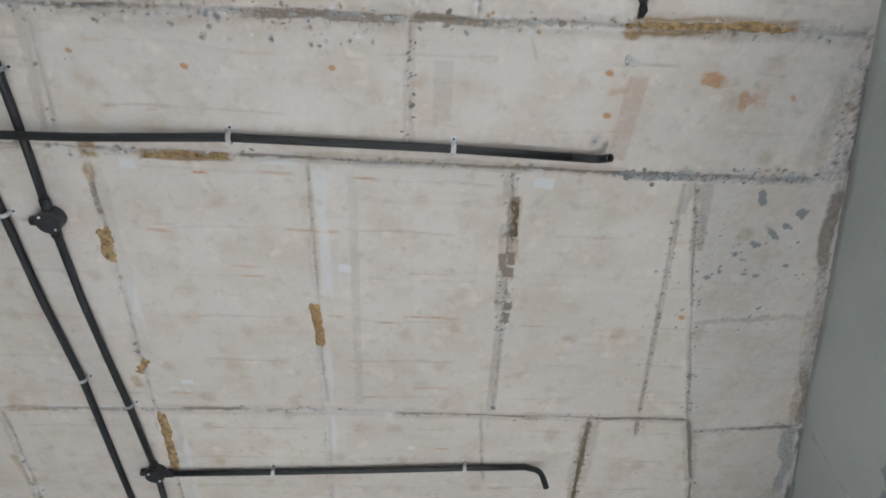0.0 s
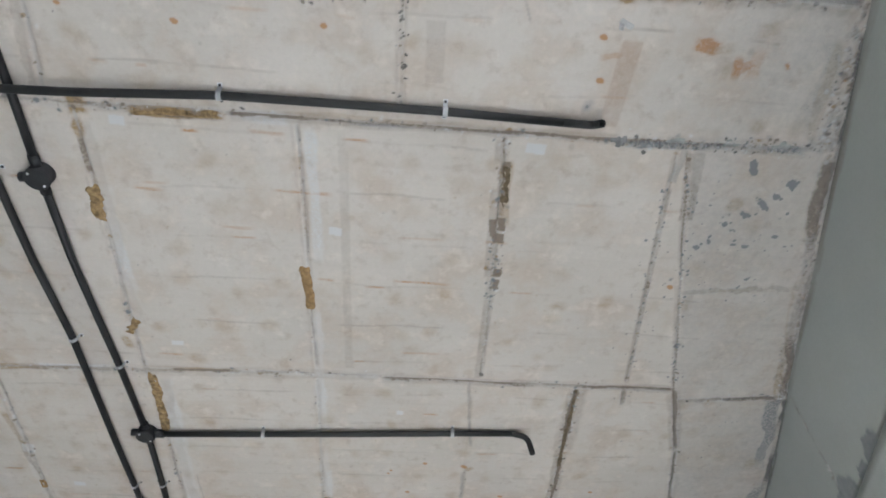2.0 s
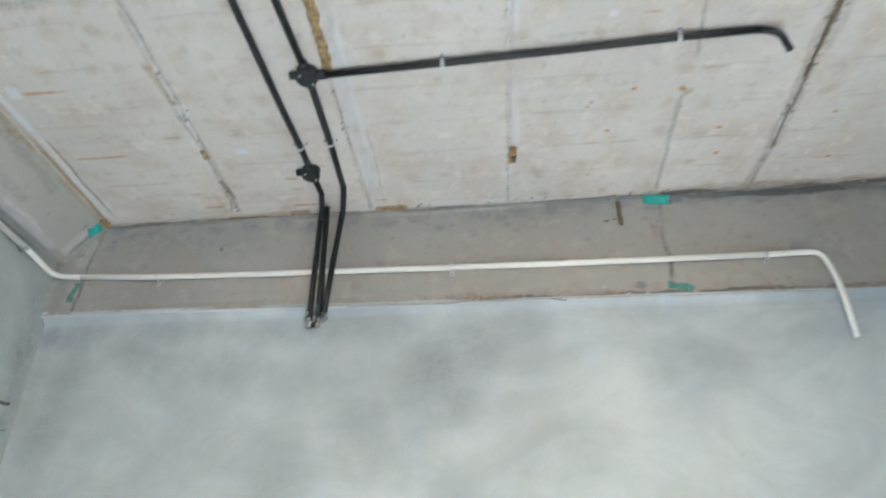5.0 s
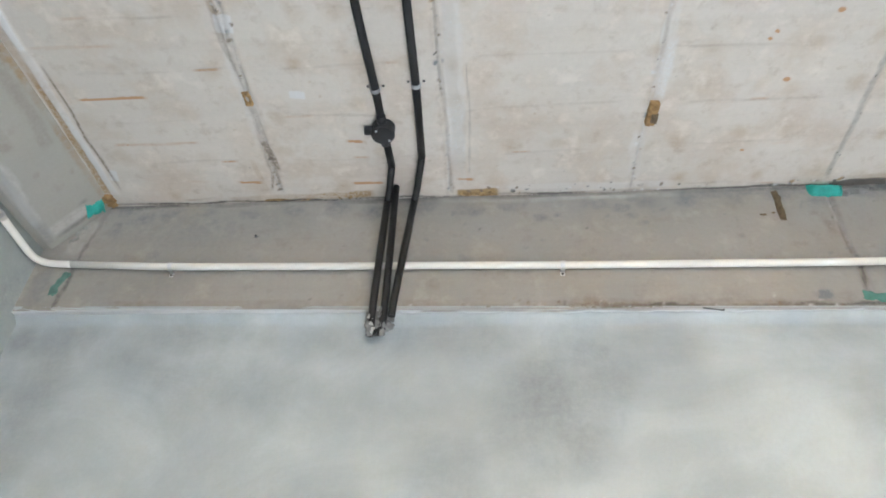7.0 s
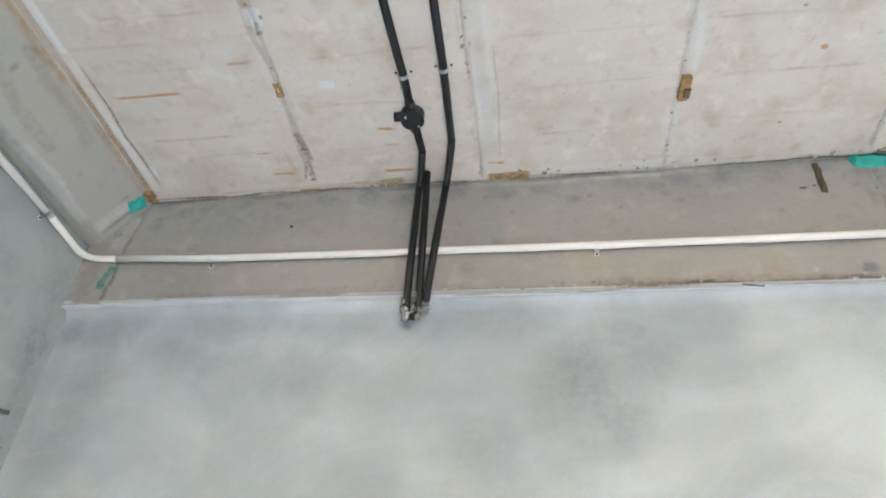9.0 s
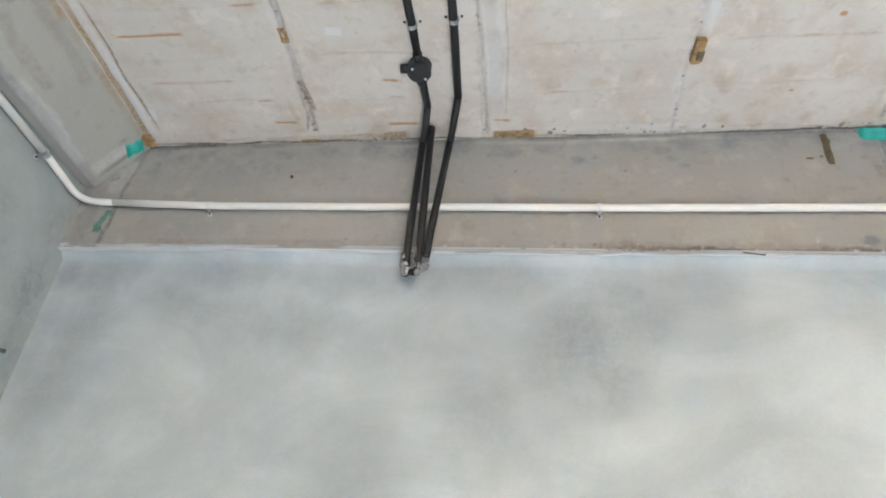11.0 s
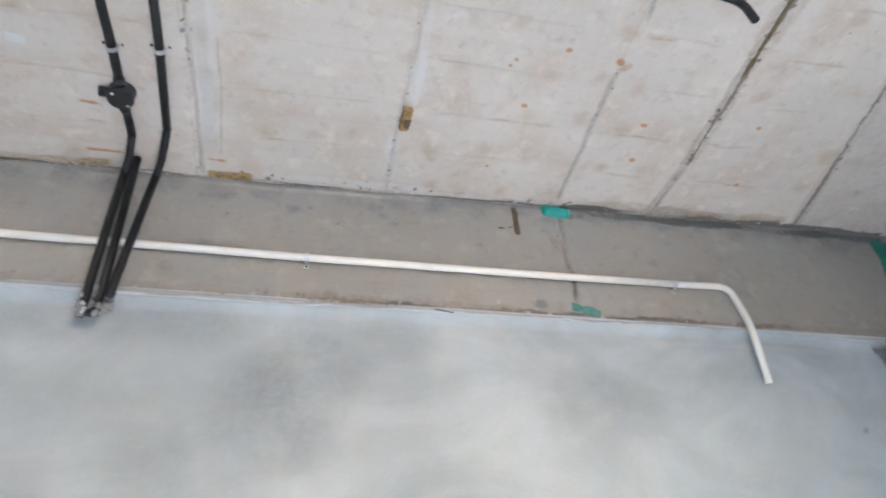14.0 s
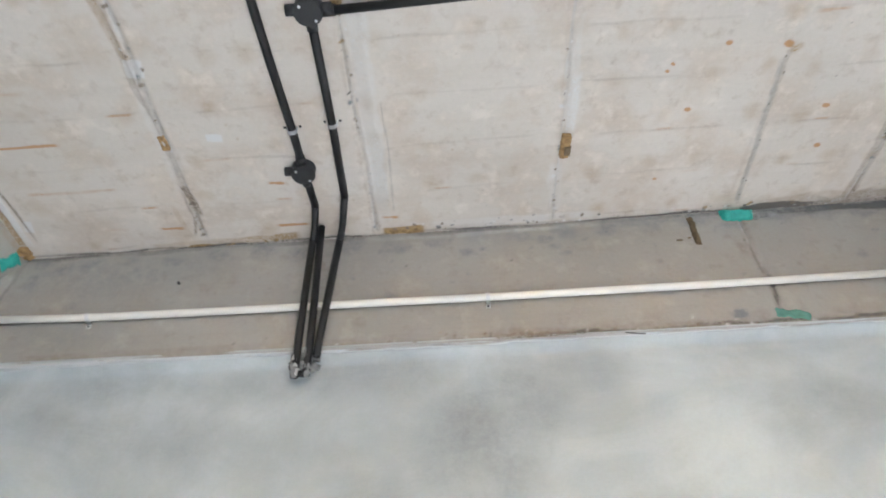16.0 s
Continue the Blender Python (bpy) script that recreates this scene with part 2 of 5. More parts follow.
    def band(self, kind, a, b, width, amount, rag=0.004):
        """The print of a straight strip, its sides nearly true."""
        self.count += 1
        reach = width + 0.02
        at = self.near(min(a[0], b[0]) - reach, max(a[0], b[0]) + reach, min(a[1], b[1]) - reach, max(a[1], b[1]) + reach)
        u, v, s, d, n = self.along(a, b, at)
        d = d + rag * (rough2(u, v, 30, self.count) - 0.5)
        mask = soft(np.abs(d), width / 2 - 0.0025, width / 2 + 0.002) * soft(np.abs(s - n / 2), n / 2 - 0.003, n / 2 + 0.003)
        self.put(kind, amount * mask * (0.55 + 0.9 * rough2(u, v, 9, self.count + 2)), at)

    def specks(self, kind, a, b, spread, n, big=0.006):
        """Drops that fell along a line, most of them small."""
        r = random.Random(int(900 * abs(a[0]) + 170 * abs(b[1])) + n)
        for _ in range(n):
            s, size = r.random(), 0.0025 + (big - 0.0025) * r.random() ** 2
            self.blob(kind, a[0] + (b[0] - a[0]) * s + r.gauss(0, spread), a[1] + (b[1] - a[1]) * s + r.gauss(0, spread), size, size * r.uniform(0.5, 1), r.uniform(0, 180), 1.0, 0.4, 0.3)

    def crumbs(self, a, b, spread, n):
        """Small dabs of dirt, filler and broken edge along a seam."""
        r = random.Random(int(1000 * abs(a[0]) + 100 * abs(b[1])) + n)
        for _ in range(n):
            s, size = r.random(), 0.003 + 0.010 * r.random() ** 2
            kind = r.choice(("grime", "grime", "dark", "pale", "pale", "ochre", "grey"))
            self.blob(kind, a[0] + (b[0] - a[0]) * s + r.gauss(0, spread), a[1] + (b[1] - a[1]) * s + r.gauss(0, spread), size, size * r.uniform(0.4, 0.9), r.uniform(0, 180), r.uniform(0.35, 0.9), 0.8, 0.6, r.choice((-0.001, 0.0, 0.001, 0.0015)))

    def scatter(self, kind, u0, u1, v0, v1, n, small, big, amount=0.8, lift=0.0):
        r = random.Random(int(1000 * abs(u0) + 77 * n))
        for _ in range(n):
            size = small + (big - small) * r.random() ** 2.5
            self.blob(kind, r.uniform(u0, u1), r.uniform(v0, v1), size, size * r.uniform(0.5, 1.0), r.uniform(0, 180), amount * r.uniform(0.5, 1), 0.6, 0.6, lift)

    def build(self, name, place, material, back, label, category, flip=False):
        """place(u, v, h) gives x, y, z. back: the way that the thickness goes."""
        rows, cols = self.u.shape
        x, y, z = place(self.u, self.v, self.h)
        co = np.stack([x, y, z], -1).reshape(-1, 3)
        idx = np.arange(rows * cols).reshape(rows, cols)
        quads = np.stack([idx[:-1, :-1], idx[:-1, 1:], idx[1:, 1:], idx[1:, :-1]], -1).reshape(-1, 4)
        corners = [idx[0, 0], idx[0, -1], idx[-1, -1], idx[-1, 0]]
        k = rows * cols
        co = np.vstack([co, co[corners] + np.array(back)])
        sides = [[*idx[0, ::-1], k, k + 1], [*idx[::-1, -1], k + 1, k + 2], [*idx[-1, :], k + 2, k + 3], [*idx[:, 0], k + 3, k], [k + 3, k + 2, k + 1, k]]
        faces = quads.tolist() + [[int(i) for i in f] for f in sides]
        if flip:
            faces = [f[::-1] for f in faces]
        mesh = bpy.data.meshes.new(name)
        mesh.from_pydata(co.tolist(), [], faces)
        for layer, kinds in (("stain_shade_a", self.KINDS[:3]), ("stain_shade_b", self.KINDS[3:])):
            rgba = np.zeros((k + 4, 4))
            rgba[:, 3] = 1
            for c, kind in enumerate(kinds):
                rgba[:k, c] = self.m[kind].ravel()
            mesh.color_attributes.new(layer, "FLOAT_COLOR", "POINT").data.foreach_set("color", rgba.ravel())
        mesh.polygons.foreach_set("use_smooth", [True] * len(quads) + [False] * 5)
        mesh.materials.append(material)
        mesh.update()
        return tagged(new(name, mesh), label, category, kind="structure")


def grid(u0, u1, v0, v1, step):
    return np.meshgrid(np.linspace(u0, u1, int((u1 - u0) / step) + 2), np.linspace(v0, v1, int((v1 - v0) / step) + 2))


PLASTER_Y = 2.885  # face of the north plaster, set back below the beam
CEIL = 2.9       # underside of the slab
NORTH = 2.85     # face of the north beam
WEST = -2.28     # face of the west plaster


def east_x(y):
    """The east wall runs askew."""
    return 0.72 + 0.265 * y


def beam_foot(x):
    """Height of the north beam's lower edge."""
    return np.interp(x, [-2.3, -1.8, -1.1, -0.3, 0.85, 1.2, 1.6], [2.503, 2.498, 2.483, 2.472, 2.455, 2.428, 2.418])


# ---- ceiling ----
c = Sheet(*grid(-2.16, 1.56, 0.2, 2.87, 0.0038))
# boards lie a little higher or lower than their neighbours
for k, (u0, u1, v0, v1) in enumerate([(-1.03, -0.48, 0.82, 1.76), (-0.48, 0.05, 0.82, 1.76), (0.07, 0.55, 0.82, 1.76), (-1.54, -1.03, 1.76, 2.9), (-1.02, -0.47, 1.76, 2.9), (-0.46, 0.08, 1.76, 2.9), (0.08, 0.44, 1.76, 2.9), (0.45, 0.8, 1.76, 2.9), (-1.07, -0.23, 0.455, 0.815), (-0.23, 0.3, 0.455, 0.815)]):
    c.h += (0.0035 * ((k * 0.618) % 1) - 0.001) * soft(np.maximum(np.abs(c.u - (u0 + u1) / 2) - (u1 - u0) / 2, np.abs(c.v - (v0 + v1) / 2) - (v1 - v0) / 2), -0.006, 0.004)
c.h += 0.003 * (rough2(c.u, c.v, 1.6, 2) - 0.5) + 0.0004 * (rough2(c.u, c.v, 22, 4) - 0.5)
# seams that run east and west
c.joint((-2.1, 0.485), (-0.24, 0.460), 0.006, 0.006, 0.75, 0.035, 0.25)
c.joint((-0.24, 0.460), (0.82, 0.437), 0.006, 0.006, 0.8, 0.03, 0.3)
c.joint((-2.1, 0.808), (-0.66, 0.812), 0.004, 0.004, 0.5, 0.018, 0.5)
c.joint((-0.66, 0.815), (0.34, 0.822), 0.005, 0.004, 0.75, 0.016, 0.2)
c.joint((0.34, 0.826), (0.86, 0.816), 0.007, 0.005, 0.62, 0.020, 0.2)
c.streak("grey", (0.34, 0.832), (0.86, 0.822), 0.020, 0.7, 0.5, 0.008, 22)
c.specks("dark", (0.36, 0.828), (0.86, 0.818), 0.007, 70, 0.008)
c.specks("pale", (0.36, 0.834), (0.86, 0.824), 0.008, 40, 0.007)
c.joint((-2.09, 1.772), (-0.25, 1.756), 0.003, 0.003, 0.55, 0.022, 0.55)
c.joint((-0.25, 1.766), (0.78, 1.778), 0.005, 0.003, 0.85, 0.02, 0.2)
c.joint((0.79, 1.838), (1.17, 1.798), 0.004, 0.004, 0.7, 0.026, 0.2)
c.band("grime", (0.66, 1.330), (1.03, 1.285), 0.018, 0.32, 0.03)
c.band("ochre", (0.78, 1.316), (0.95, 1.295), 0.022, 0.22, 0.04)
# seams that run north and south
c.joint((-1.026, 0.82), (-1.026, 1.76), 0.004, 0.003, 0.4, 0.012, 0.55)
c.joint((-1.022, 1.76), (-1.012, 2.84), 0.004, 0.004, 0.45, 0.012, 0.5)
c.joint((-0.485, 0.83), (-0.468, 1.72), 0.004, 0.003, 0.42, 0.010, 0.5)
c.joint((-0.468, 1.78), (-0.462, 2.84), 0.003, 0.003, 0.35, 0.012, 0.6)
c.joint((0.043, 0.83), (0.072, 1.30), 0.005, 0.003, 0.7, 0.009, 0.3)
c.band("grime", (0.034, 0.84), (0.039, 0.91), 0.028, 0.30)
c.band("grime", (0.044, 0.99), (0.062, 1.30), 0.036, 0.34)
for a0, a1, off, wide in ((0.905, 0.935, 0.012, 0.022), (0.945, 0.975, 0.011, 0.018), (0.985, 1.02, 0.010, 0.020), (1.085, 1.13, 0.012, 0.026), (1.09, 1.15, -0.012, 0.022), (1.14, 1.175, 0.004, 0.034), (1.27, 1.30, 0.010, 0.022), (1.31, 1.35, 0.012, 0.018)):
    at = 0.043 + 0.062 * (a0 - 0.83) + off
    c.band("grime", (at, a0), (at + 0.003, a1), wide, 0.85, 0.012)
c.specks("grey", (0.052, 1.15), (0.080, 1.42), 0.010, 40)
c.specks("pale", (0.055, 1.10), (0.080, 1.42), 0.010, 30)
c.joint((0.072, 1.30), (0.087, 1.75), 0.004, 0.002, 0.55, 0.009, 0.3)
c.band("grime", (0.068, 1.30), (0.080, 1.75), 0.030, 0.34)
c.joint((0.500, 0.84), (0.600, 1.75), 0.004, 0.002, 0.35, 0.008, 0.5)
c.band("grime", (0.512, 0.96), (0.596, 1.74), 0.020, 0.38)
c.band("grey", (0.522, 0.84), (0.516, 0.94), 0.022, 0.35, 0.012)
c.specks("grey", (0.505, 0.95), (0.60, 1.70), 0.012, 34, 0.006)
c.joint((0.600, 1.76), (0.615, 1.87), 0.003, 0.0, 0.55, 0.03, 0.1)
c.joint((0.531, 0.836), (0.779, 1.778), 0.005, 0.003, 0.6, 0.010, 0.3)
c.band("grime", (0.560, 0.845), (0.592, 1.06), 0.042, 0.40)
c.band("grime", (0.590, 1.06), (0.612, 1.16), 0.020, 0.34)
c.band("grime", (0.645, 1.30), (0.774, 1.77), 0.020, 0.26)
c.specks("grey", (0.55, 0.86), (0.77, 1.75), 0.010, 50, 0.006)
c.joint((0.779, 1.778), (0.890, 2.13), 0.007, 0.005, 0.85, 0.022, 0.15)
c.joint((0.890, 2.13), (1.056, 2.84), 0.006, 0.005, 0.8, 0.024, 0.15)
c.band("grime", (0.052, 1.776), (0.092, 2.13), 0.012, 0.30, 0.012)
c.streak("grey", (0.052, 1.776), (0.092, 2.13), 0.010, 0.35, 0.5, 0.004)
c.band("grime", (0.086, 2.28), (0.100, 2.60), 0.016, 0.28, 0.020)
c.band("grime", (0.100, 2.60), (0.110, 2.82), 0.012, 0.26, 0.016)
c.streak("grey", (0.080, 2.30), (0.110, 2.81), 0.014, 0.30, 0.6, 0.006)
c.specks("dark", (0.084, 2.3), (0.110, 2.81), 0.006, 8, 0.005)
c.joint((0.430, 1.785), (0.447, 2.15), 0.007, 0.008, 1.0, 0.034, 0.05)
c.joint((0.447, 2.15), (0.476, 2.60), 0.007, 0.007, 0.9, 0.022, 0.15)
c.band("grime", (0.422, 1.80), (0.464, 2.60), 0.036, 0.36, 0.016)
c.specks("dark", (0.428, 1.80), (0.472, 2.60), 0.008, 60, 0.007)
c.specks("pale", (0.426, 1.80), (0.468, 2.60), 0.012, 50, 0.008)
c.joint((0.474, 2.60), (0.462, 2.84), 0.004, 0.002, 0.5, 0.012, 0.2)
c.band("grime", (0.466, 2.60), (0.456, 2.83), 0.034, 0.34, 0.016)
c.joint((-0.236, 0.46), (-0.226, 0.77), 0.004, 0.004, 0.42, 0.012, 0.5)
c.specks("dark", (-0.234, 0.47), (-0.226, 0.77), 0.008, 24, 0.006)
c.joint((-0.088, 0.20), (-0.086, 0.45), 0.004, 0.002, 0.6, 0.012, 0.2)
c.joint((0.282, 0.20), (0.279, 0.44), 0.006, 0.003, 1.0, 0.03, 0.0)
c.joint((-1.060, 0.48), (-1.088, 0.81), 0.003, 0.002, 0.35, 0.018, 0.4)
c.band("grime", (-1.075, 0.48), (-1.100, 0.81), 0.034, 0.26, 0.02)
c.joint((-1.515, 1.77), (-1.542, 2.80), 0.004, 0.004, 0.4, 0.016, 0.5)
c.joint((-1.56, 0.82), (-1.53, 1.76), 0.004, 0.003, 0.4, 0.016, 0.5)
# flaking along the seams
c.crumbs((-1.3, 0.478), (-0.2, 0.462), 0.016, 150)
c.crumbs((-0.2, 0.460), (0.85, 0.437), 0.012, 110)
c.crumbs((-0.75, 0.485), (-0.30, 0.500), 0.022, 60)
c.crumbs((0.34, 0.822), (0.86, 0.806), 0.012, 70)
c.crumbs((-1.10, 0.812), (-0.62, 0.818), 0.012, 70)
c.crumbs((0.04, 0.83), (0.08, 1.35), 0.014, 80)
c.crumbs((0.86, 0.45), (1.18, 1.78), 0.022, 160)
c.crumbs((0.42, 1.78), (0.475, 2.5), 0.012, 80)
c.crumbs((-1.0, 2.83), (1.4, 2.835), 0.014, 160)
# pale filler along seams
c.streak("pale", (-0.452, 0.84), (-0.445, 1.28), 0.034, 0.52, 0.15, 0.003)
c.streak("pale", (-0.458, 1.46), (-0.452, 2.52), 0.036, 0.52, 0.3, 0.003)
c.streak("pale", (-0.475, 2.60), (-0.462, 2.80), 0.042, 0.52, 0.0, 0.002)
c.streak("pale", (-0.445, 2.30), (-0.442, 2.50), 0.03, 0.52, 0.0, 0.002)
c.streak("pale", (-1.000, 0.86), (-1.005, 1.55), 0.04, 0.52, 0.3, 0.003)
c.streak("pale", (-0.975, 1.80), (-0.985, 2.80), 0.055, 0.52, 0.1, 0.003)
c.streak("pale", (-1.54, 2.25), (-1.545, 2.62), 0.04, 0.52, 0.2, 0.004)
c.streak("pale", (-0.63, 0.815), (-0.50, 0.822), 0.035, 0.55, 0.0)
c.streak("pale", (-0.41, 1.752), (-0.25, 1.758), 0.03, 0.6, 0.1)
c.streak("pale", (-1.38, 1.752), (-1.12, 1.752), 0.014, 0.6, 0.2)
c.streak("pale", (-0.85, 2.82), (-0.32, 2.82), 0.035, 0.4, 0.4)
c.streak("pale", (-2.060, 1.90), (-2.066, 2.27), 0.022, 0.75, 0.1, 0.003, lift=0.004)
c.streak("pale", (-2.066, 2.27), (-2.078, 2.80), 0.022, 0.75, 0.0, 0.002, lift=0.004)
c.streak("grime", (-1.000, 0.86), (-1.010, 1.55), 0.030, 0.30, 0.5, 0.012)
c.streak("grime", (-0.980, 1.80), (-0.990, 2.80), 0.040, 0.28, 0.6, 0.014)
c.streak("dark", (-0.945, 2.35), (-0.955, 2.75), 0.006, 0.32, 0.6, 0.006)
c.streak("grime", (-1.535, 1.80), (-1.545, 2.80), 0.020, 0.40, 0.5, 0.010)
for u, v, ru, rv, turn in ((-0.928, 0.852, 0.022, 0.016, 8), (-0.395, 1.159, 0.021, 0.016, 3), (-0.905, 1.632, 0.022, 0.012, 10), (0.128, 0.861, 0.03, 0.016, 20), (-0.18, 1.948, 0.014, 0.012, 0), (-1.402, 2.429, 0.024, 0.015, 15), (-2.012, 2.088, 0.022, 0.03, 0), (-2.045, 2.71, 0.014, 0.03, 0), (-1.53, 2.21, 0.025, 0.03, 0)):
    c.band("pale", (u - 0.85 * ru, v - 0.1 * rv), (u + 0.85 * ru, v + 0.1 * rv), 1.7 * rv, 0.9, 0.008)
# ochre residue by the seams
c.streak("ochre", (-1.04, 0.812), (-0.99, 0.815), 0.05, 0.8, 0.0)
c.streak("ochre", (-0.90, 0.820), (-0.66, 0.822), 0.030, 0.85, 0.05)
c.streak("grime", (-0.82, 0.826), (-0.67, 0.824), 0.022, 0.8, 0.2)
c.streak("ochre", (-0.52, 0.806), (0.34, 0.815), 0.018, 0.35, 0.4)
c.blob("ochre", -1.026, 0.88, 0.02, 0.035, 10, 0.6)
c.streak("grime", (-1.03, 0.90), (-1.025, 1.02), 0.02, 0.6, 0.3)
c.streak("ochre", (-1.05, 1.756), (-0.72, 1.756), 0.020, 0.55, 0.2)
c.streak("grime", (-0.95, 1.758), (-0.74, 1.754), 0.016, 0.75, 0.35)
c.streak("ochre", (-1.50, 1.768), (-1.33, 1.764), 0.026, 0.7, 0.1)
c.blob("ochre", -1.06, 1.635, 0.02, 0.04, -20, 0.5)
c.streak("ochre", (0.25, 0.452), (0.66, 0.43), 0.04, 0.9, 0.15, 0.008)
c.blob("ochre", 0.272, 0.462, 0.03, 0.026, 0, 0.95)
c.streak("rust", (0.36, 0.452), (0.65, 0.432), 0.026, 0.55, 0.4, 0.008)
c.streak("ochre", (0.058, 0.90), (0.078, 1.12), 0.034, 0.5, 0.4)
c.streak("ochre", (0.435, 1.80), (0.462, 2.35), 0.022, 0.4, 0.4)
c.streak("ochre", (-2.086, 2.05), (-2.10, 2.80), 0.024, 0.55, 0.35, 0.006)
c.streak("grime", (-2.045, 2.30), (-2.055, 2.78), 0.01, 0.6, 0.3, 0.004)
c.streak("ochre", (-1.72, 2.835), (-1.25, 2.825), 0.030, 0.75, 0.15)
c.streak("ochre", (-1.0, 2.835), (-0.86, 2.832), 0.034, 0.9, 0.0)
c.streak("ochre", (0.2, 2.82), (1.0, 2.82), 0.05, 0.45, 0.5, 0.015)
c.streak("ochre", (-1.555, 2.0), (-1.535, 2.22), 0.022, 0.5, 0.3)
c.streak("grime", (-1.54, 2.58), (-1.53, 2.72), 0.022, 0.6, 0.2)
c.streak("grime", (-1.575, 2.80), (-1.545, 2.70), 0.012, 0.5, 0.1)
c.streak("ochre", (-1.60, 2.66), (-1.59, 2.80), 0.016, 0.4, 0.2)
# tan board mark
c.band("rust", (0.31, 0.565), (0.300, 0.785), 0.050, 0.20)
c.band("grime", (0.31, 0.565), (0.300, 0.785), 0.050, 0.16)
c.band("grime", (-0.155, 0.55), (-0.15, 0.70), 0.045, 0.20)
c.band("grime", (-0.37, 0.90), (-0.36, 1.72), 0.026, 0.16)
c.blob("ochre", 0.715, 1.0, 0.03, 0.03, 0, 0.40, 0.5, 0.5)
c.streak("grime", (-0.375, 0.85), (-0.36, 1.70), 0.02, 0.18, 0.3, 0.003)
# rust lines left by wire and nails
for u0, u1, v in ((-0.63, -0.53, 0.552), (-0.96, -0.915, 0.698), (-0.38, -0.34, 0.555), (-0.217, -0.085, 1.168), (-0.229, -0.10, 1.331), (-0.61, -0.515, 0.859), (-0.56, -0.40, 1.033), (-0.19, -0.06, 1.637), (-0.45, -0.40, 1.335), (-0.17, -0.05, 1.335), (-1.99, -1.84, 2.094), (-2.05, -1.83, 2.254), (-2.01, -1.81, 2.418), (-1.985, -1.73, 2.586), (-1.83, -1.75, 2.745), (-1.67, -1.59, 2.757), (-1.32, -1.21, 2.771), (-0.993, -0.94, 2.772), (-1.30, -1.25, 2.60), (-0.71, -0.62, 1.16), (-0.93, -0.85, 1.05), (0.03, 0.10, 1.17), (-0.10, -0.04, 1.952)):
    c.streak("rust", (u0, v), (u1, v + 0.004), 0.010, 0.78 if v > 2 else 0.5, 0.2, 0.003, 20)
for u, v, r in ((-0.995, 0.57, 0.010), (-0.747, 0.593, 0.012), (-0.411, 0.58, 0.012), (0.253, 0.666, 0.016), (0.237, 0.56, 0.012), (0.622, 1.308, 0.014), (-0.13, 2.445, 0.012), (0.082, 2.262, 0.017), (0.28, 2.60, 0.014), (-0.2, 2.30, 0.008), (-0.21, 2.32, 0.008), (-0.17, 2.69, 0.009), (0.62, 2.42, 0.012), (0.25, 2.46, 0.014), (0.86, 0.62, 0.010), (-0.07, 2.25, 0.012), (0.70, 2.66, 0.012)):
    c.blob("rust", u, v, r, r * 0.75, 20, 0.85, 0.5, 0.5)
for a0, a1, wide, amount, kind in (((0.455, 0.553), (0.525, 0.572), 0.040, 0.62, "rust"), ((0.490, 0.570), (0.560, 0.560), 0.026, 0.40, "ochre"), ((0.578, 0.580), (0.582, 0.642), 0.022, 0.58, "rust"), ((0.612, 0.562), (0.618, 0.640), 0.036, 0.60, "rust"), ((0.622, 0.590), (0.585, 0.618), 0.024, 0.50, "rust"), ((0.596, 0.528), (0.652, 0.520), 0.034, 0.45, "ochre"), ((0.700, 0.590), (0.708, 0.606), 0.014, 0.60, "rust"), ((0.545, 0.600), (0.550, 0.650), 0.020, 0.35, "ochre"), ((0.30, 0.600), (0.24, 0.612), 0.014, 0.40, "rust")):
    c.streak(kind, a0, a1, wide, amount, 0.25, 0.012, 30)
c.blob("ochre", 0.437, 1.395, 0.034, 0.03, 0, 0.38, 0.5, 0.9)
# pale brown clouds
for u, v, r in ((0.28, 1.28, 0.05), (0.28, 1.46, 0.04), (-0.85, 1.36, 0.05), (-0.15, 1.62, 0.05), (0.35, 0.95, 0.04), (-0.20, 1.04, 0.03), (-0.06, 0.62, 0.06), (0.72, 0.90, 0.05), (0.78, 0.97, 0.04), (-0.70, 1.10, 0.06), (0.27, 1.64, 0.04)):
    c.blob("ochre", u, v, r, r * 0.8, 0, 0.22, 0.6, 0.95)
# dapples left by the sheets of plywood, in loose rows
dapple = random.Random(31)
for k in range(26):
    for j in range(17):
        if dapple.random() < 0.62:
            c.blob("ochre", -2.0 + 0.128 * k + dapple.uniform(-0.03, 0.03), 0.30 + 0.156 * j + dapple.uniform(-0.025, 0.025), dapple.uniform(0.026, 0.055), dapple.uniform(0.026, 0.050), dapple.uniform(0, 180), dapple.choice((0.14, 0.18, 0.24, 0.34)), 0.7, 0.9)
# hair lines between the planks of the formwork
for j in range(16):
    v = 0.378 + 0.1635 * j
    for u0, u1 in ((-2.0, -1.56), (-1.50, -1.04), (-0.98, -0.50), (-0.44, 0.03), (0.10, 0.42), (0.48, 0.80)):
        a0, a1 = u0 + dapple.uniform(0, 0.14), u1 - dapple.uniform(0, 0.14)
        c.streak("grime", (a0, v + dapple.uniform(-0.01, 0.01)), (a1, v + dapple.uniform(-0.01, 0.01)), 0.008, dapple.uniform(0.10, 0.26), 0.6, 0.006, 24, -0.0008)
        if dapple.random() < 0.5:
            at = dapple.uniform(u0, u1 - 0.08)
            c.streak("rust", (at, v), (at + dapple.uniform(0.02, 0.09), v), 0.009, dapple.uniform(0.3, 0.6), 0.2, 0.003, 20)
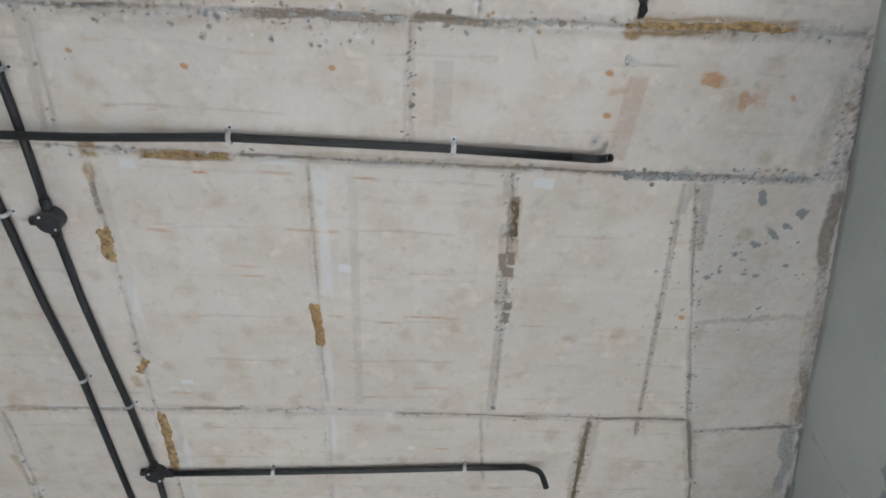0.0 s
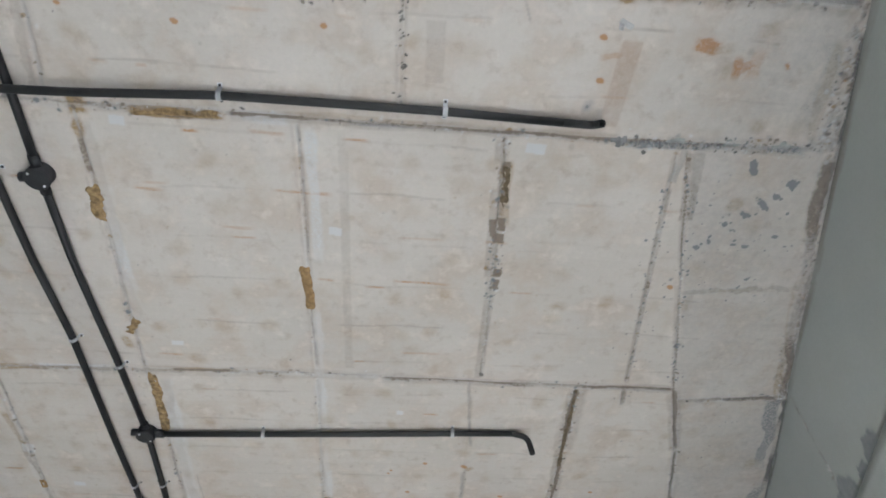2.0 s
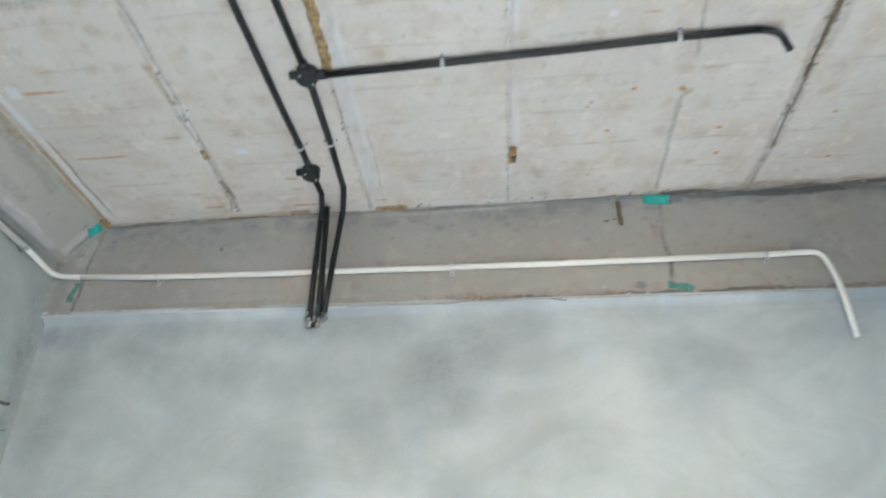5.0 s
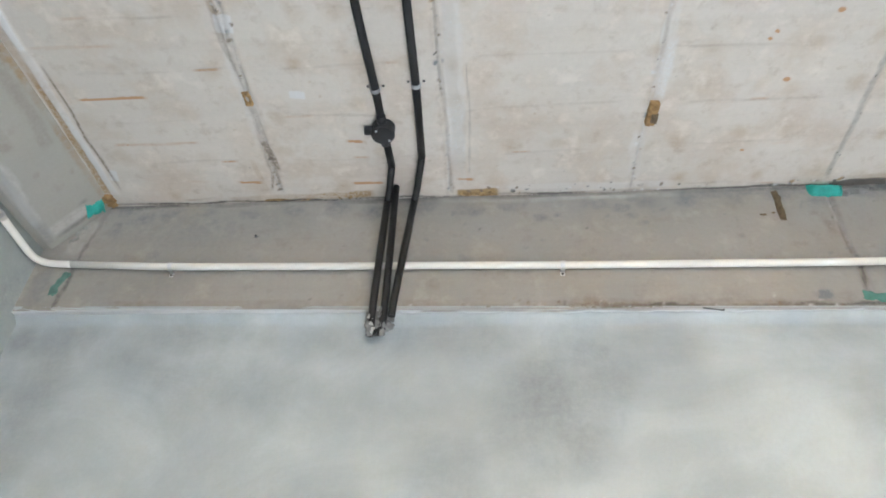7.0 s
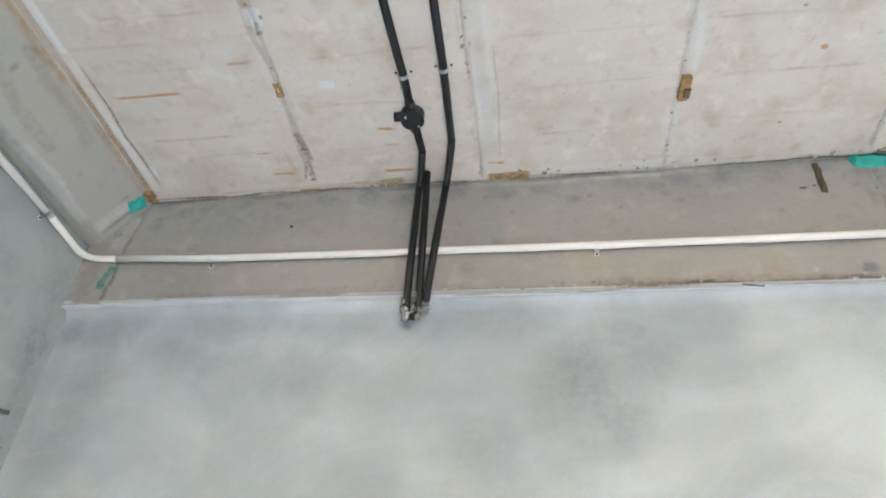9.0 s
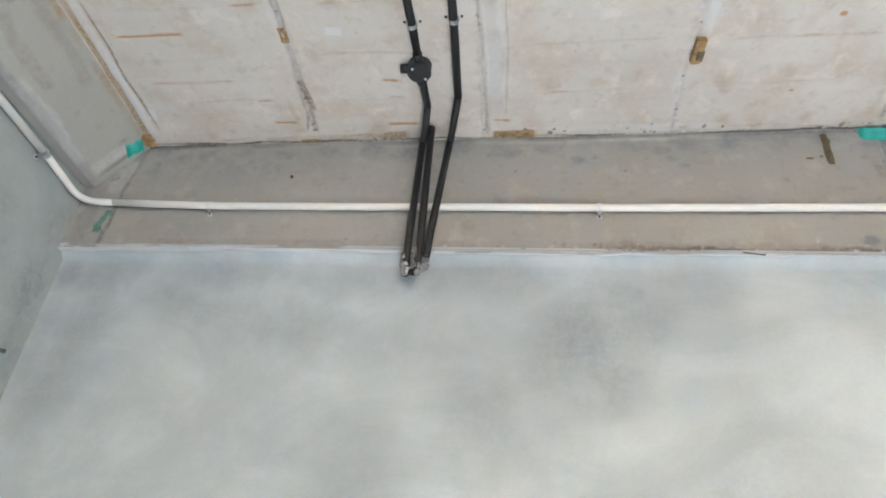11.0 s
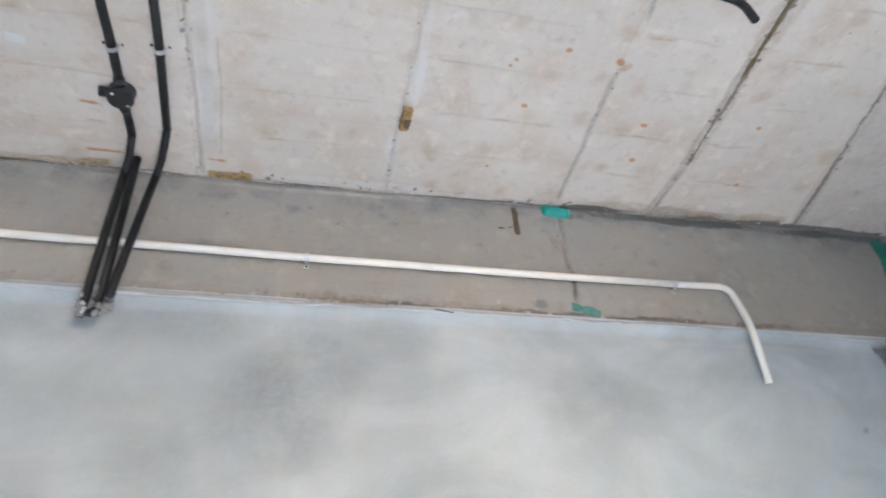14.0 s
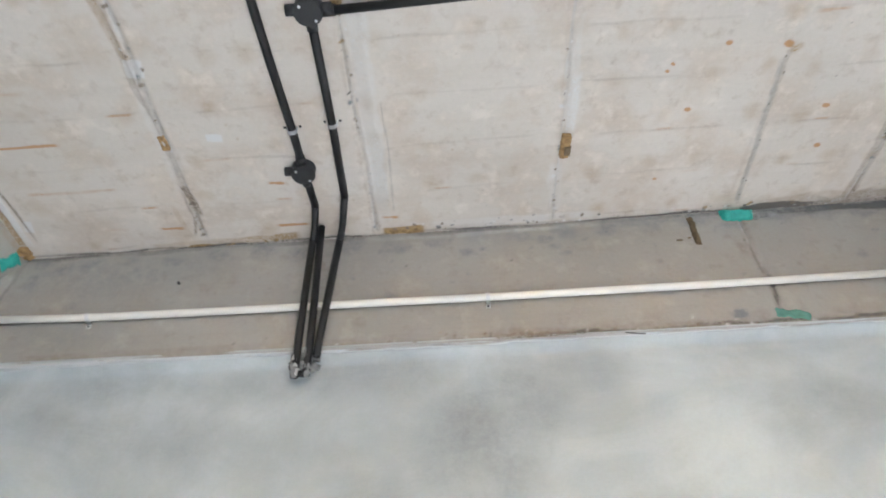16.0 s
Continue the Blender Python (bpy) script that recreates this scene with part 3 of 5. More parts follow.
# the boards east of the slanting seam left a greyer face
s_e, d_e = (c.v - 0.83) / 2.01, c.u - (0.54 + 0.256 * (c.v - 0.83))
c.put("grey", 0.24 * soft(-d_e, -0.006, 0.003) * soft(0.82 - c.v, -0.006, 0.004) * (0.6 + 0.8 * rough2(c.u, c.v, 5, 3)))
# south of v 0.82 the grey grows towards the east
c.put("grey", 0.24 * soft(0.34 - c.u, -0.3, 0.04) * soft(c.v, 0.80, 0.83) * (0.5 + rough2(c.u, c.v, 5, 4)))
# wet dark drops by the east wall
for u, v, ru, rv, turn in ((0.719, 0.872, 0.012, 0.028, -25), (0.845, 0.915, 0.016, 0.022, -30), (0.815, 0.955, 0.014, 0.010, 40), (0.79, 0.985, 0.03, 0.012, 40), (0.745, 1.02, 0.02, 0.012, 30), (0.70, 1.055, 0.014, 0.010, 0), (0.675, 1.12, 0.010, 0.014, 0), (0.79, 1.13, 0.012, 0.008, 10), (0.755, 1.125, 0.012, 0.007, 10), (0.866, 1.092, 0.010, 0.009, 0), (0.648, 1.142, 0.014, 0.01, 40), (0.73, 1.075, 0.012, 0.007, 20)):
    c.blob("grey", u + 0.008, v + 0.010, 1.15 * ru, 1.1 * rv, turn, 0.85, 1.3, 0.5)
c.scatter("grey", 0.60, 0.95, 0.90, 1.36, 80, 0.003, 0.009, 1.0)
c.scatter("grey", 0.62, 1.15, 1.40, 2.2, 22, 0.002, 0.006, 0.8)
c.scatter("grey", 0.90, 1.1, 1.9, 2.2, 26, 0.003, 0.009, 0.75)
c.scatter("dark", 0.505, 0.64, 1.0, 1.7, 30, 0.0025, 0.006, 0.9, -0.002)
c.scatter("dark", -2.0, 1.3, 0.4, 2.8, 110, 0.0015, 0.004, 0.75, -0.001)
c.scatter("ochre", -2.0, 1.3, 0.4, 2.8, 80, 0.004, 0.014, 0.4)
c.scatter("grime", -2.0, 1.3, 0.4, 2.8, 60, 0.005, 0.022, 0.28)
c.blob("ochre", 0.098, 2.270, 0.026, 0.018, 30, 0.5, 1.0, 0.7)
c.streak("dark", (0.04, 0.485), (0.06, 0.54), 0.008, 0.7, 0.0)
# cast shadow of the conduit's bent end, painted on the slab
c.blob("grey", 0.236, 0.735, 0.022, 0.03, 20, 0.5, 0.5, 0.9)
# mortar smeared along the east corner
c.streak("grey", (0.845, 0.42), (1.18, 1.73), 0.040, 0.45, 0.4, 0.014)
# thin shadow line in the wall corner, put into the colour
c.streak("dark", (0.852, 0.42), (1.205, 1.80), 0.014, 0.9, 0.2, 0.008)
c.band("grey", (0.838, 0.47), (0.893, 0.80), 0.046, 0.36, 0.06)
c.crumbs((0.835, 0.48), (0.885, 0.80), 0.016, 90)
c.streak("ochre", (0.815, 0.52), (0.845, 0.80), 0.030, 0.45, 0.4, 0.014)
c.blob("grey", 0.872, 0.80, 0.06, 0.035, 0, 0.45, 1.2, 0.7, 0.004)
c.streak("grime", (0.915, 0.84), (1.185, 1.80), 0.036, 0.70, 0.25, 0.012, 18, 0.003)
c.streak("ochre", (0.905, 0.84), (1.170, 1.80), 0.026, 0.45, 0.5, 0.014, 18)
edge_bits = random.Random(12)
for k in range(330):  # broken mortar, brown, grey and pale, along the wall
    y = edge_bits.uniform(0.42, 1.82)
    c.blob(edge_bits.choice(("grime", "grime", "grime", "ochre", "pale", "grey", "dark")), east_x(y) - 0.012 - abs(edge_bits.gauss(0, 0.016)), y, edge_bits.uniform(0.004, 0.012), edge_bits.uniform(0.005, 0.022), edge_bits.uniform(-30, 30), edge_bits.uniform(0.2, 0.55), 1.2, 0.8, edge_bits.uniform(0.0, 0.004))
c.streak("grey", (0.80, 0.52), (0.80, 0.80), 0.07, 0.4, 0.2, 0.03)
c.streak("dark", (0.86, 0.50), (0.93, 0.80), 0.035, 0.6, 0.1, 0.01)
c.streak("pale", (0.97, 1.08), (1.10, 1.55), 0.03, 0.5, 0.5, 0.02)
c.streak("grey", (1.16, 1.80), (1.34, 2.46), 0.06, 0.55, 0.1, 0.02)
c.streak("dark", (1.20, 1.80), (1.46, 2.82), 0.03, 0.7, 0.1, 0.01)
c.blob("pale", 1.165, 1.76, 0.02, 0.04, 0, 0.7, lift=0.012)
# dark and brown streaks where the slab meets the north beam
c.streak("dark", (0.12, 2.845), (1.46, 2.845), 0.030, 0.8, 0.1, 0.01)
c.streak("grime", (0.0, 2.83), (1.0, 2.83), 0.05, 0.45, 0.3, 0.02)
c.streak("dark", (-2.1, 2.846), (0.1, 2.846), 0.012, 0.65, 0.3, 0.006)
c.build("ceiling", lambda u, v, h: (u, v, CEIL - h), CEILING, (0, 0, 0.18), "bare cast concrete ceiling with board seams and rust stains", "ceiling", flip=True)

# ---- north beam ----
u, s = np.meshgrid(np.linspace(-2.30, 1.62, 520), np.linspace(0, 1, 62))
foot = beam_foot(u)
b = Sheet(u, foot + s * (CEIL + 0.004 - foot))
b.h += 0.004 * (rough2(b.u, b.v, 3, 1) - 0.5) + 0.0016 * (rough2(b.u, b.v, 30, 3) - 0.5)
b.joint((0.119, 2.87), (0.109, 2.51), 0.006, 0.003, 0.75, 0.012, 0.1)
b.streak("dark", (0.119, 2.86), (0.109, 2.52), 0.009, 0.95, 0.1, 0.004)
b.blob("grime", 0.085, 2.74, 0.022, 0.05, 15, 0.4, 0.8, 0.8)
b.blob("grime", 0.06, 2.79, 0.03, 0.02, 0, 0.3, 0.8, 0.8)
b.blob("grey", -1.75, 2.80, 0.50, 0.14, 0, 0.30, 0.8, 1.0)
b.blob("grey", -1.95, 2.60, 0.30, 0.12, 0, 0.24, 0.8, 1.0)
# dark top edge: shade of the ceiling corner painted in
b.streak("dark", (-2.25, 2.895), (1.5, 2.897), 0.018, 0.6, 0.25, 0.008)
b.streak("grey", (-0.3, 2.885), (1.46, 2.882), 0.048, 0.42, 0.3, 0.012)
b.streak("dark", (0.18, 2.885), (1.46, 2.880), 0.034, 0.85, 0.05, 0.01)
b.streak("pale", (-1.05, 2.885), (-0.30, 2.882), 0.022, 0.3, 0.4, 0.006)
b.blob("grey", -1.99, 2.845, 0.09, 0.03, 12, 0.5, 0.9, 0.9)
b.blob("grey", -2.07, 2.80, 0.04, 0.05, 0, 0.5, 0.9, 0.9)
b.blob("dark", -1.610, 2.755, 0.007, 0.005, 0, 1.0, 0.3, 0.4)
b.blob("grime", -1.45, 2.75, 0.02, 0.04, 0, 0.2, 0.7, 0.9)
for u0, v0, r in ((-0.74, 2.80, 0.035), (-0.69, 2.81, 0.02), (-0.47, 2.80, 0.03), (-0.44, 2.77, 0.022), (-0.50, 2.83, 0.04), (-0.95, 2.84, 0.05), (-0.3, 2.85, 0.05), (-1.25, 2.84, 0.06), (0.5, 2.78, 0.015)):
    b.blob("grey", u0, v0, r, r * 0.6, 0, 0.55, 0.9, 0.7)
for k in range(26):  # smudges along the foot and under the slab, there also painted corner shade
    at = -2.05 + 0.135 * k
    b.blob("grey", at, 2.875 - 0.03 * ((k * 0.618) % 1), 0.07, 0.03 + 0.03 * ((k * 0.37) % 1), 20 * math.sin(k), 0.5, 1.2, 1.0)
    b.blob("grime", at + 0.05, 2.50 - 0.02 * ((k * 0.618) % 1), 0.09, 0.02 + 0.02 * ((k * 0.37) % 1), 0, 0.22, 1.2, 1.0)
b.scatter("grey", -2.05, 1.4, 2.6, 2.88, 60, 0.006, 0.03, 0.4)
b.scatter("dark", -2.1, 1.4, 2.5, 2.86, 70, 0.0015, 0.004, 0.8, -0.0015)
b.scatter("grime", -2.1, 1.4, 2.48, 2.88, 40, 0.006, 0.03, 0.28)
b.blob("grey", -0.005, 2.508, 0.035, 0.022, 0, 0.75, 0.7, 0.5)
b.streak("grime", (-1.15, 2.50), (1.25, 2.455), 0.035, 0.3, 0.4, 0.012)
b.streak("dark", (-0.6, 2.482), (0.85, 2.462), 0.014, 0.80, 0.4, 0.008)
b.streak("grime", (-0.7, 2.492), (1.1, 2.450), 0.030, 0.62, 0.5, 0.012)
b.crumbs((-0.9, 2.488), (0.85, 2.464), 0.008, 110)
b.crumbs((-1.15, 2.492), (-0.6, 2.484), 0.006, 30)
b.streak("grime", (-2.0, 2.515), (-1.4, 2.505), 0.03, 0.4, 0.3, 0.012)
b.streak("dark", (-2.128, 2.89), (-2.165, 2.50), 0.014, 0.55, 0.2, 0.008)
b.streak("grey", (-2.155, 2.72), (-2.19, 2.50), 0.05, 0.4, 0.2, 0.02)
b.streak("pale", (-2.150, 2.84), (-2.190, 2.70), 0.05, 0.6, 0.0, 0.006)
b.blob("grey", -2.23, 2.58, 0.05, 0.10, 0, 0.4, 0.9, 0.9)
b.blob("grime", 0.52, 2.505, 0.014, 0.012, 0, 0.5)
b.streak("grey", (1.28, 2.88), (1.22, 2.80), 0.06, 0.5, 0.2, 0.02)
b.streak("dark", (1.455, 2.88), (1.44, 2.43), 0.06, 0.75, 0.0, 0.012)
b.blob("dark", 1.455, 2.76, 0.035, 0.16, 4, 0.8, 0.8, 0.6)
b.blob("dark", 1.445, 2.50, 0.06, 0.12, 4, 0.8, 0.8, 0.7)
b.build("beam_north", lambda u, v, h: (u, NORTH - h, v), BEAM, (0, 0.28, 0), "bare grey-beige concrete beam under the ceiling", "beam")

# ---- north plaster ----
u, s = np.meshgrid(np.linspace(-2.30, 1.205, 260), np.linspace(0, 1, 180))
edge = soft(1.205 - u, 0.0, 0.10)  # the uneven edge beside the bare column
p = Sheet(u + edge * (0.05 * (rough2(s * 2.5, s * 0, 5, 2) - 0.5) - 0.06 * (1 - s) - 0.05 * soft(1 - s, 0.0, 0.03) ** 2), s * (beam_foot(u) + 0.004))
p.h -= 0.012 * soft(1.205 - u, 0.0, 0.02)
p.h += 0.030 * soft(beam_foot(p.u) - p.v, 0.0, 0.012 + 0.03 * rough2(p.u, p.v * 0, 9, 6)) ** 2
p.h += 0.006 * (rough2(p.u, p.v, 1.3, 5) - 0.5) + 0.0008 * (rough2(p.u, p.v, 40, 2) - 0.5)
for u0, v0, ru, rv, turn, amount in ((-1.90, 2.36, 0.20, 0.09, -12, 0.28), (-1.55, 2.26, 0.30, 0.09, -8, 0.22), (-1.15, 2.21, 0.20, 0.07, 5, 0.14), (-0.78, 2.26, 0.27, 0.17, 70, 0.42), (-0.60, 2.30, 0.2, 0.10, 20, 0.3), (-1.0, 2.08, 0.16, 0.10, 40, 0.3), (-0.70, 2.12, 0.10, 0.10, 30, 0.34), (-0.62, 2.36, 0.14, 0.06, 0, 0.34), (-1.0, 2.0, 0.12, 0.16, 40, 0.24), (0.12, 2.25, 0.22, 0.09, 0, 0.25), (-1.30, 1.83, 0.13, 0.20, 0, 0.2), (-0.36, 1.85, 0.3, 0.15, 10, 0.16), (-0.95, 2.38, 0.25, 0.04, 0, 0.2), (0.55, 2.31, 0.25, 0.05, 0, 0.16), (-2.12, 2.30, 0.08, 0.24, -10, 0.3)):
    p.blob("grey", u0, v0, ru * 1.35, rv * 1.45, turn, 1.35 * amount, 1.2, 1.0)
for u0, v0, ru, rv, turn, amount in ((-1.2, 2.05, 0.12, 0.22, 10, 0.35), (-0.6, 1.95, 0.16, 0.3, -20, 0.3), (0.1, 2.0, 0.3, 0.3, 0, 0.28), (-0.95, 1.8, 0.08, 0.22, 15, 0.35), (-1.75, 2.0, 0.2, 0.2, 0, 0.25), (-0.30, 2.33, 0.14, 0.05, 0, 0.3), (0.6, 1.95, 0.25, 0.25, 0, 0.25)):
    p.blob("pale", u0, v0, ru, rv, turn, 0.22 * amount, 1.3, 1.0)
for k in range(9):  # arcs left by the trowel
    p.streak("grey", (-0.86 + 0.03 * k, 2.36 - 0.03 * k), (-0.66 + 0.015 * k, 2.08 + 0.02 * k), 0.012, 0.22, 0.5, 0.03)
p.scatter("dark", -2.1, 1.1, 1.6, 2.4, 26, 0.0015, 0.004, 0.7)
p.blob("dark", 0.82, 2.384, 0.006, 0.004, 0, 0.9)
for u0, ru, amount in ((-2.15, 0.22, 0.45), (-1.75, 0.30, 0.38), (-1.38, 0.24, 0.34), (-1.0, 0.30, 0.34), (-0.55, 0.32, 0.3), (0.0, 0.4, 0.26), (0.75, 0.4, 0.3)):  # soft grey blotches under the beam
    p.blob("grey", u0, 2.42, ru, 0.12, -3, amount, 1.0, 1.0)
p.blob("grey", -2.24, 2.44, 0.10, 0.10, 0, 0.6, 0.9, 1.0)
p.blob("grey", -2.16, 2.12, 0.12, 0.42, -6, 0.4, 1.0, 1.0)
p.streak("dark", (-1.70, 2.49), (-1.705, 2.41), 0.006, 0.35, 0.2)
p.streak("grime", (-0.62, 1.86), (-0.45, 1.87), 0.008, 0.4, 0.4)
p.streak("pale", (-0.6, 2.440), (1.15, 2.395), 0.020, 0.18, 0.5, 0.012)
p.blob("grey", -2.25, 2.2, 0.10, 0.4, 0, 0.35, 0.8, 1.0)
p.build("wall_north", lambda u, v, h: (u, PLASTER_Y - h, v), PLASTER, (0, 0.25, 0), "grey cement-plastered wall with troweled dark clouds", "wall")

# underside of the beam, smeared with pale mortar
q = Sheet(*np.meshgrid(np.linspace(-2.30, 1.60, 420), np.linspace(0.0, 0.07, 12)))
q.h += 0.004 * rough2(q.u, q.v, 9, 1) + 0.003 * rough2(q.u, q.v, 38, 3)
q.put("pale", 0.75 * rough2(q.u, q.v, 7, 2) * soft(q.u, 1.1, 1.25))
q.put("grey", 0.9 * soft(-q.u, -1.24, -1.14))
q.streak("grime", (-1.1, 0.004), (1.2, 0.004), 0.014, 0.6, 0.5, 0.006)
q.scatter("dark", -1.2, 1.2, 0.0, 0.05, 26, 0.003, 0.010, 0.8)
q.build("beam_underside", lambda u, v, h: (u, NORTH - 0.001 + v + 0.004 * (rough2(u, v * 0, 20, 5) - 0.5) * (v < 0.004), beam_foot(u) - h), PLASTER, (0, 0, 0.02), "mortar-smeared underside of the concrete beam", "beam", flip=True)

# the strip without plaster between north wall and east wall
u, v = grid(1.08, 1.66, 0.0, 2.432, 0.02)
r = Sheet(u, v)
r.h += 0.006 * (rough2(u, v, 6, 1) - 0.5)
# shadow beside the plaster's edge, painted as soft grey and dark streaks
r.streak("grey", (1.20, 2.40), (1.16, 0.0), 0.05, 0.7, 0.2, 0.02)
r.streak("dark", (1.21, 2.40), (1.165, 0.0), 0.045, 0.7, 0.0, 0.02, 4)
r.blob("dark", 1.30, 2.40, 0.20, 0.05, 0, 0.5, 0.9, 0.9)
r.blob("grey", 1.33, 2.3, 0.16, 0.12, 0, 0.55, 0.8, 0.9)
r.blob("grey", 1.30, 1.9, 0.10, 0.3, 0, 0.35, 0.8, 0.9)
r.build("column_face", lambda u, v, h: (u, PLASTER_Y + 0.014 - h, v), COLUMN, (0, 0.2, 0), "dark unplastered concrete strip in the wall corner", "column")

# ---- west side ----
u, s = np.meshgrid(np.linspace(-2.55, 2.86, 420), np.linspace(0, 1, 26))
w = Sheet(u, 2.728 + s * 0.175)
w.h += 0.005 * (rough2(w.u, w.v, 3, 1) - 0.5) + 0.001 * (rough2(w.u, w.v, 30, 3) - 0.5)
w.scatter("grime", 0.5, 2.8, 2.71, 2.88, 26, 0.006, 0.02, 0.35)
w.streak("ochre", (0.5, 2.892), (2.84, 2.892), 0.02, 0.55, 0.4, 0.006)
w.blob("grime", 2.24, 2.83, 0.012, 0.012, 0, 0.7)
w.streak("grime", (2.2, 2.87), (2.55, 2.86), 0.03, 0.35, 0.3, 0.01)
w.streak("grey", (1.6, 2.738), (2.84, 2.738), 0.03, 0.5, 0.2, 0.01)
w.streak("pale", (2.42, 2.745), (2.75, 2.74), 0.03, 0.35, 0.3, 0.01)
w.band("pale", (2.795, 2.845), (2.80, 2.745), 0.042, 0.30, 0.01)
w.streak("dark", (2.772, 2.86), (2.775, 2.74), 0.006, 0.5, 0.4, 0.006)
w.streak("dark", (2.822, 2.86), (2.824, 2.74), 0.007, 0.6, 0.3, 0.006)
w.streak("grime", (2.0, 2.80), (2.5, 2.79), 0.03, 0.3, 0.5, 0.02)
w.build("beam_west", lambda u, v, h: (-2.100 - 0.015 * (u - 2.0) - 0.80 * (CEIL - v) + h, u, v), BEAM_WEST, (-0.25, 0, 0), "sloping beige concrete haunch along the ceiling edge", "beam", flip=True)

u, v = grid(-2.55, 2.91, 0.0, 2.74, 0.03)
w = Sheet(u, v)
w.h += 0.006 * (rough2(u, v, 1.5, 1) - 0.5)
for u0, v0, ru, rv, amount in ((2.55, 2.4, 0.2, 0.2, 0.3), (2.0, 2.35, 0.2, 0.2, 0.25), (2.82, 2.3, 0.09, 0.40, 0.55), (2.3, 2.0, 0.2, 0.3, 0.2)):
    w.blob("grey", u0, v0, ru, rv, 0, amount, 1.0, 1.0)
w.blob("pale", 2.5, 2.2, 0.12, 0.2, 0, 0.3, 1.0, 1.0)
w.build("wall_west", lambda u, v, h: (WEST + h, u, v), PLASTER_OLD, (-0.25, 0, 0), "greenish-grey plastered wall with a chipped corner", "wall", flip=True)

# ---- east side, askew ----
SLANT = 1 / math.hypot(1, 0.265)


def on_east(y, z, h):
    return east_x(y) - h * SLANT, y + 0.265 * h * SLANT, z


u, s = np.meshgrid(np.linspace(0.1, 2.95, 300), np.linspace(0, 1, 50))
e = Sheet(u, 2.44 + s * 0.463)
e.h += 0.006 * (rough2(e.u, e.v, 3, 1) - 0.5) + 0.001 * (rough2(e.u, e.v, 30, 3) - 0.5) - 0.006 * soft(1.77 - e.u, -0.004, 0.004)
e.joint((1.765, 2.88), (1.775, 2.74), 0.012, 0.006, 0.8, 0.02, 0.1)
e.joint((1.775, 2.74), (1.80, 2.50), 0.004, 0.002, 0.5, 0.008, 0.3)
for at, z, wide, tall in ((1.48, 2.46, 0.07, 0.05), (1.60, 2.455, 0.05, 0.03), (1.76, 2.475, 0.10, 0.07), (1.90, 2.46, 0.07, 0.04), (2.07, 2.50, 0.10, 0.11), (2.22, 2.49, 0.12, 0.08), (2.44, 2.495, 0.13, 0.10), (2.64, 2.475, 0.15, 0.065), (2.80, 2.46, 0.08, 0.05)):
    e.blob("grey", at, z, wide, tall, 6, 0.8, 1.1, 0.2, 0.003)
e.blob("grey", 2.46, 2.545, 0.09, 0.065, 10, 0.8, 0.8, 0.25, 0.003)
e.blob("grey", 2.62, 2.505, 0.13, 0.060, -14, 0.8, 0.9, 0.25, 0.003)
e.blob("grey", 2.36, 2.50, 0.12, 0.075, 0, 0.8, 0.9, 0.25, 0.003)
e.streak("grey", (1.9, 2.46), (2.86, 2.452), 0.07, 0.75, 0.0, 0.02)
e.blob("dark", 2.45, 2.46, 0.25, 0.03, 3, 0.5, 1.0, 0.6)
e.blob("grime", 2.80, 2.70, 0.05, 0.2, 0, 0.4, 1.0, 0.9)
e.streak("dark", (1.2, 2.447), (2.88, 2.437), 0.03, 0.75, 0.15, 0.01)
e.streak("grime", (0.2, 2.89), (1.75, 2.89), 0.03, 0.55, 0.3, 0.01)
e.streak("dark", (1.8, 2.893), (2.9, 2.893), 0.018, 0.6, 0.2, 0.01)
e.streak("dark", (2.84, 2.88), (2.86, 2.45), 0.05, 0.6, 0.1, 0.01)
e.build("beam_east", on_east, BEAM_EAST, (0.25, 0, 0), "pale grey concrete beam with dark mortar smears", "beam")

u, v = grid(0.1, 2.95, 0.0, 2.438, 0.03)
e = Sheet(u, v)
e.h += 0.014 + 0.006 * (rough2(u, v, 1.5, 1) - 0.5)
for u0, v0, ru, rv, amount in ((2.7, 2.2, 0.12, 0.3, 0.35), (2.3, 2.3, 0.3, 0.15, 0.25), (1.6, 2.2, 0.3, 0.2, 0.2)):
    e.blob("grey", u0, v0, ru, rv, 0, amount, 1.0, 1.0)
e.blob("grey", 2.78, 2.2, 0.10, 0.35, 0, 0.6, 1.0, 0.9)
e.streak("dark", (2.86, 2.44), (2.86, 1.5), 0.06, 0.6, 0.1, 0.03)
e.streak("dark", (2.4, 2.43), (2.88, 2.41), 0.03, 0.6, 0.2, 0.02)
e.blob("dark", 2.80, 2.12, 0.02, 0.05, 20, 0.7)
e.build("wall_east", on_east, PLASTER_OLD, (0.22, 0, 0), "grey plastered wall below the concrete beam", "wall")


# ---- plain walls, floor and slab behind the camera, unseen and assumed ----
def part(name, bm, material, parent=None, label="", smooth=False):
    mesh = bpy.data.meshes.new(name)
    bm.to_mesh(mesh)
    bm.free()
    mesh.materials.append(material)
    if smooth:
        mesh.polygons.foreach_set("use_smooth", [True] * len(mesh.polygons))
    ob = new(name, mesh)
    ob.parent = parent
    return tagged(ob, label)


def boxes(*spans):
    bm = bmesh.new()
    for x0, x1, y0, y1, z0, z1 in spans:
        m = Matrix.LocRotScale(((x0 + x1) / 2, (y0 + y1) / 2, (z0 + z1) / 2), None, (x1 - x0, y1 - y0, z1 - z0))
        bmesh.ops.create_cube(bm, size=1, matrix=m)
    return bm


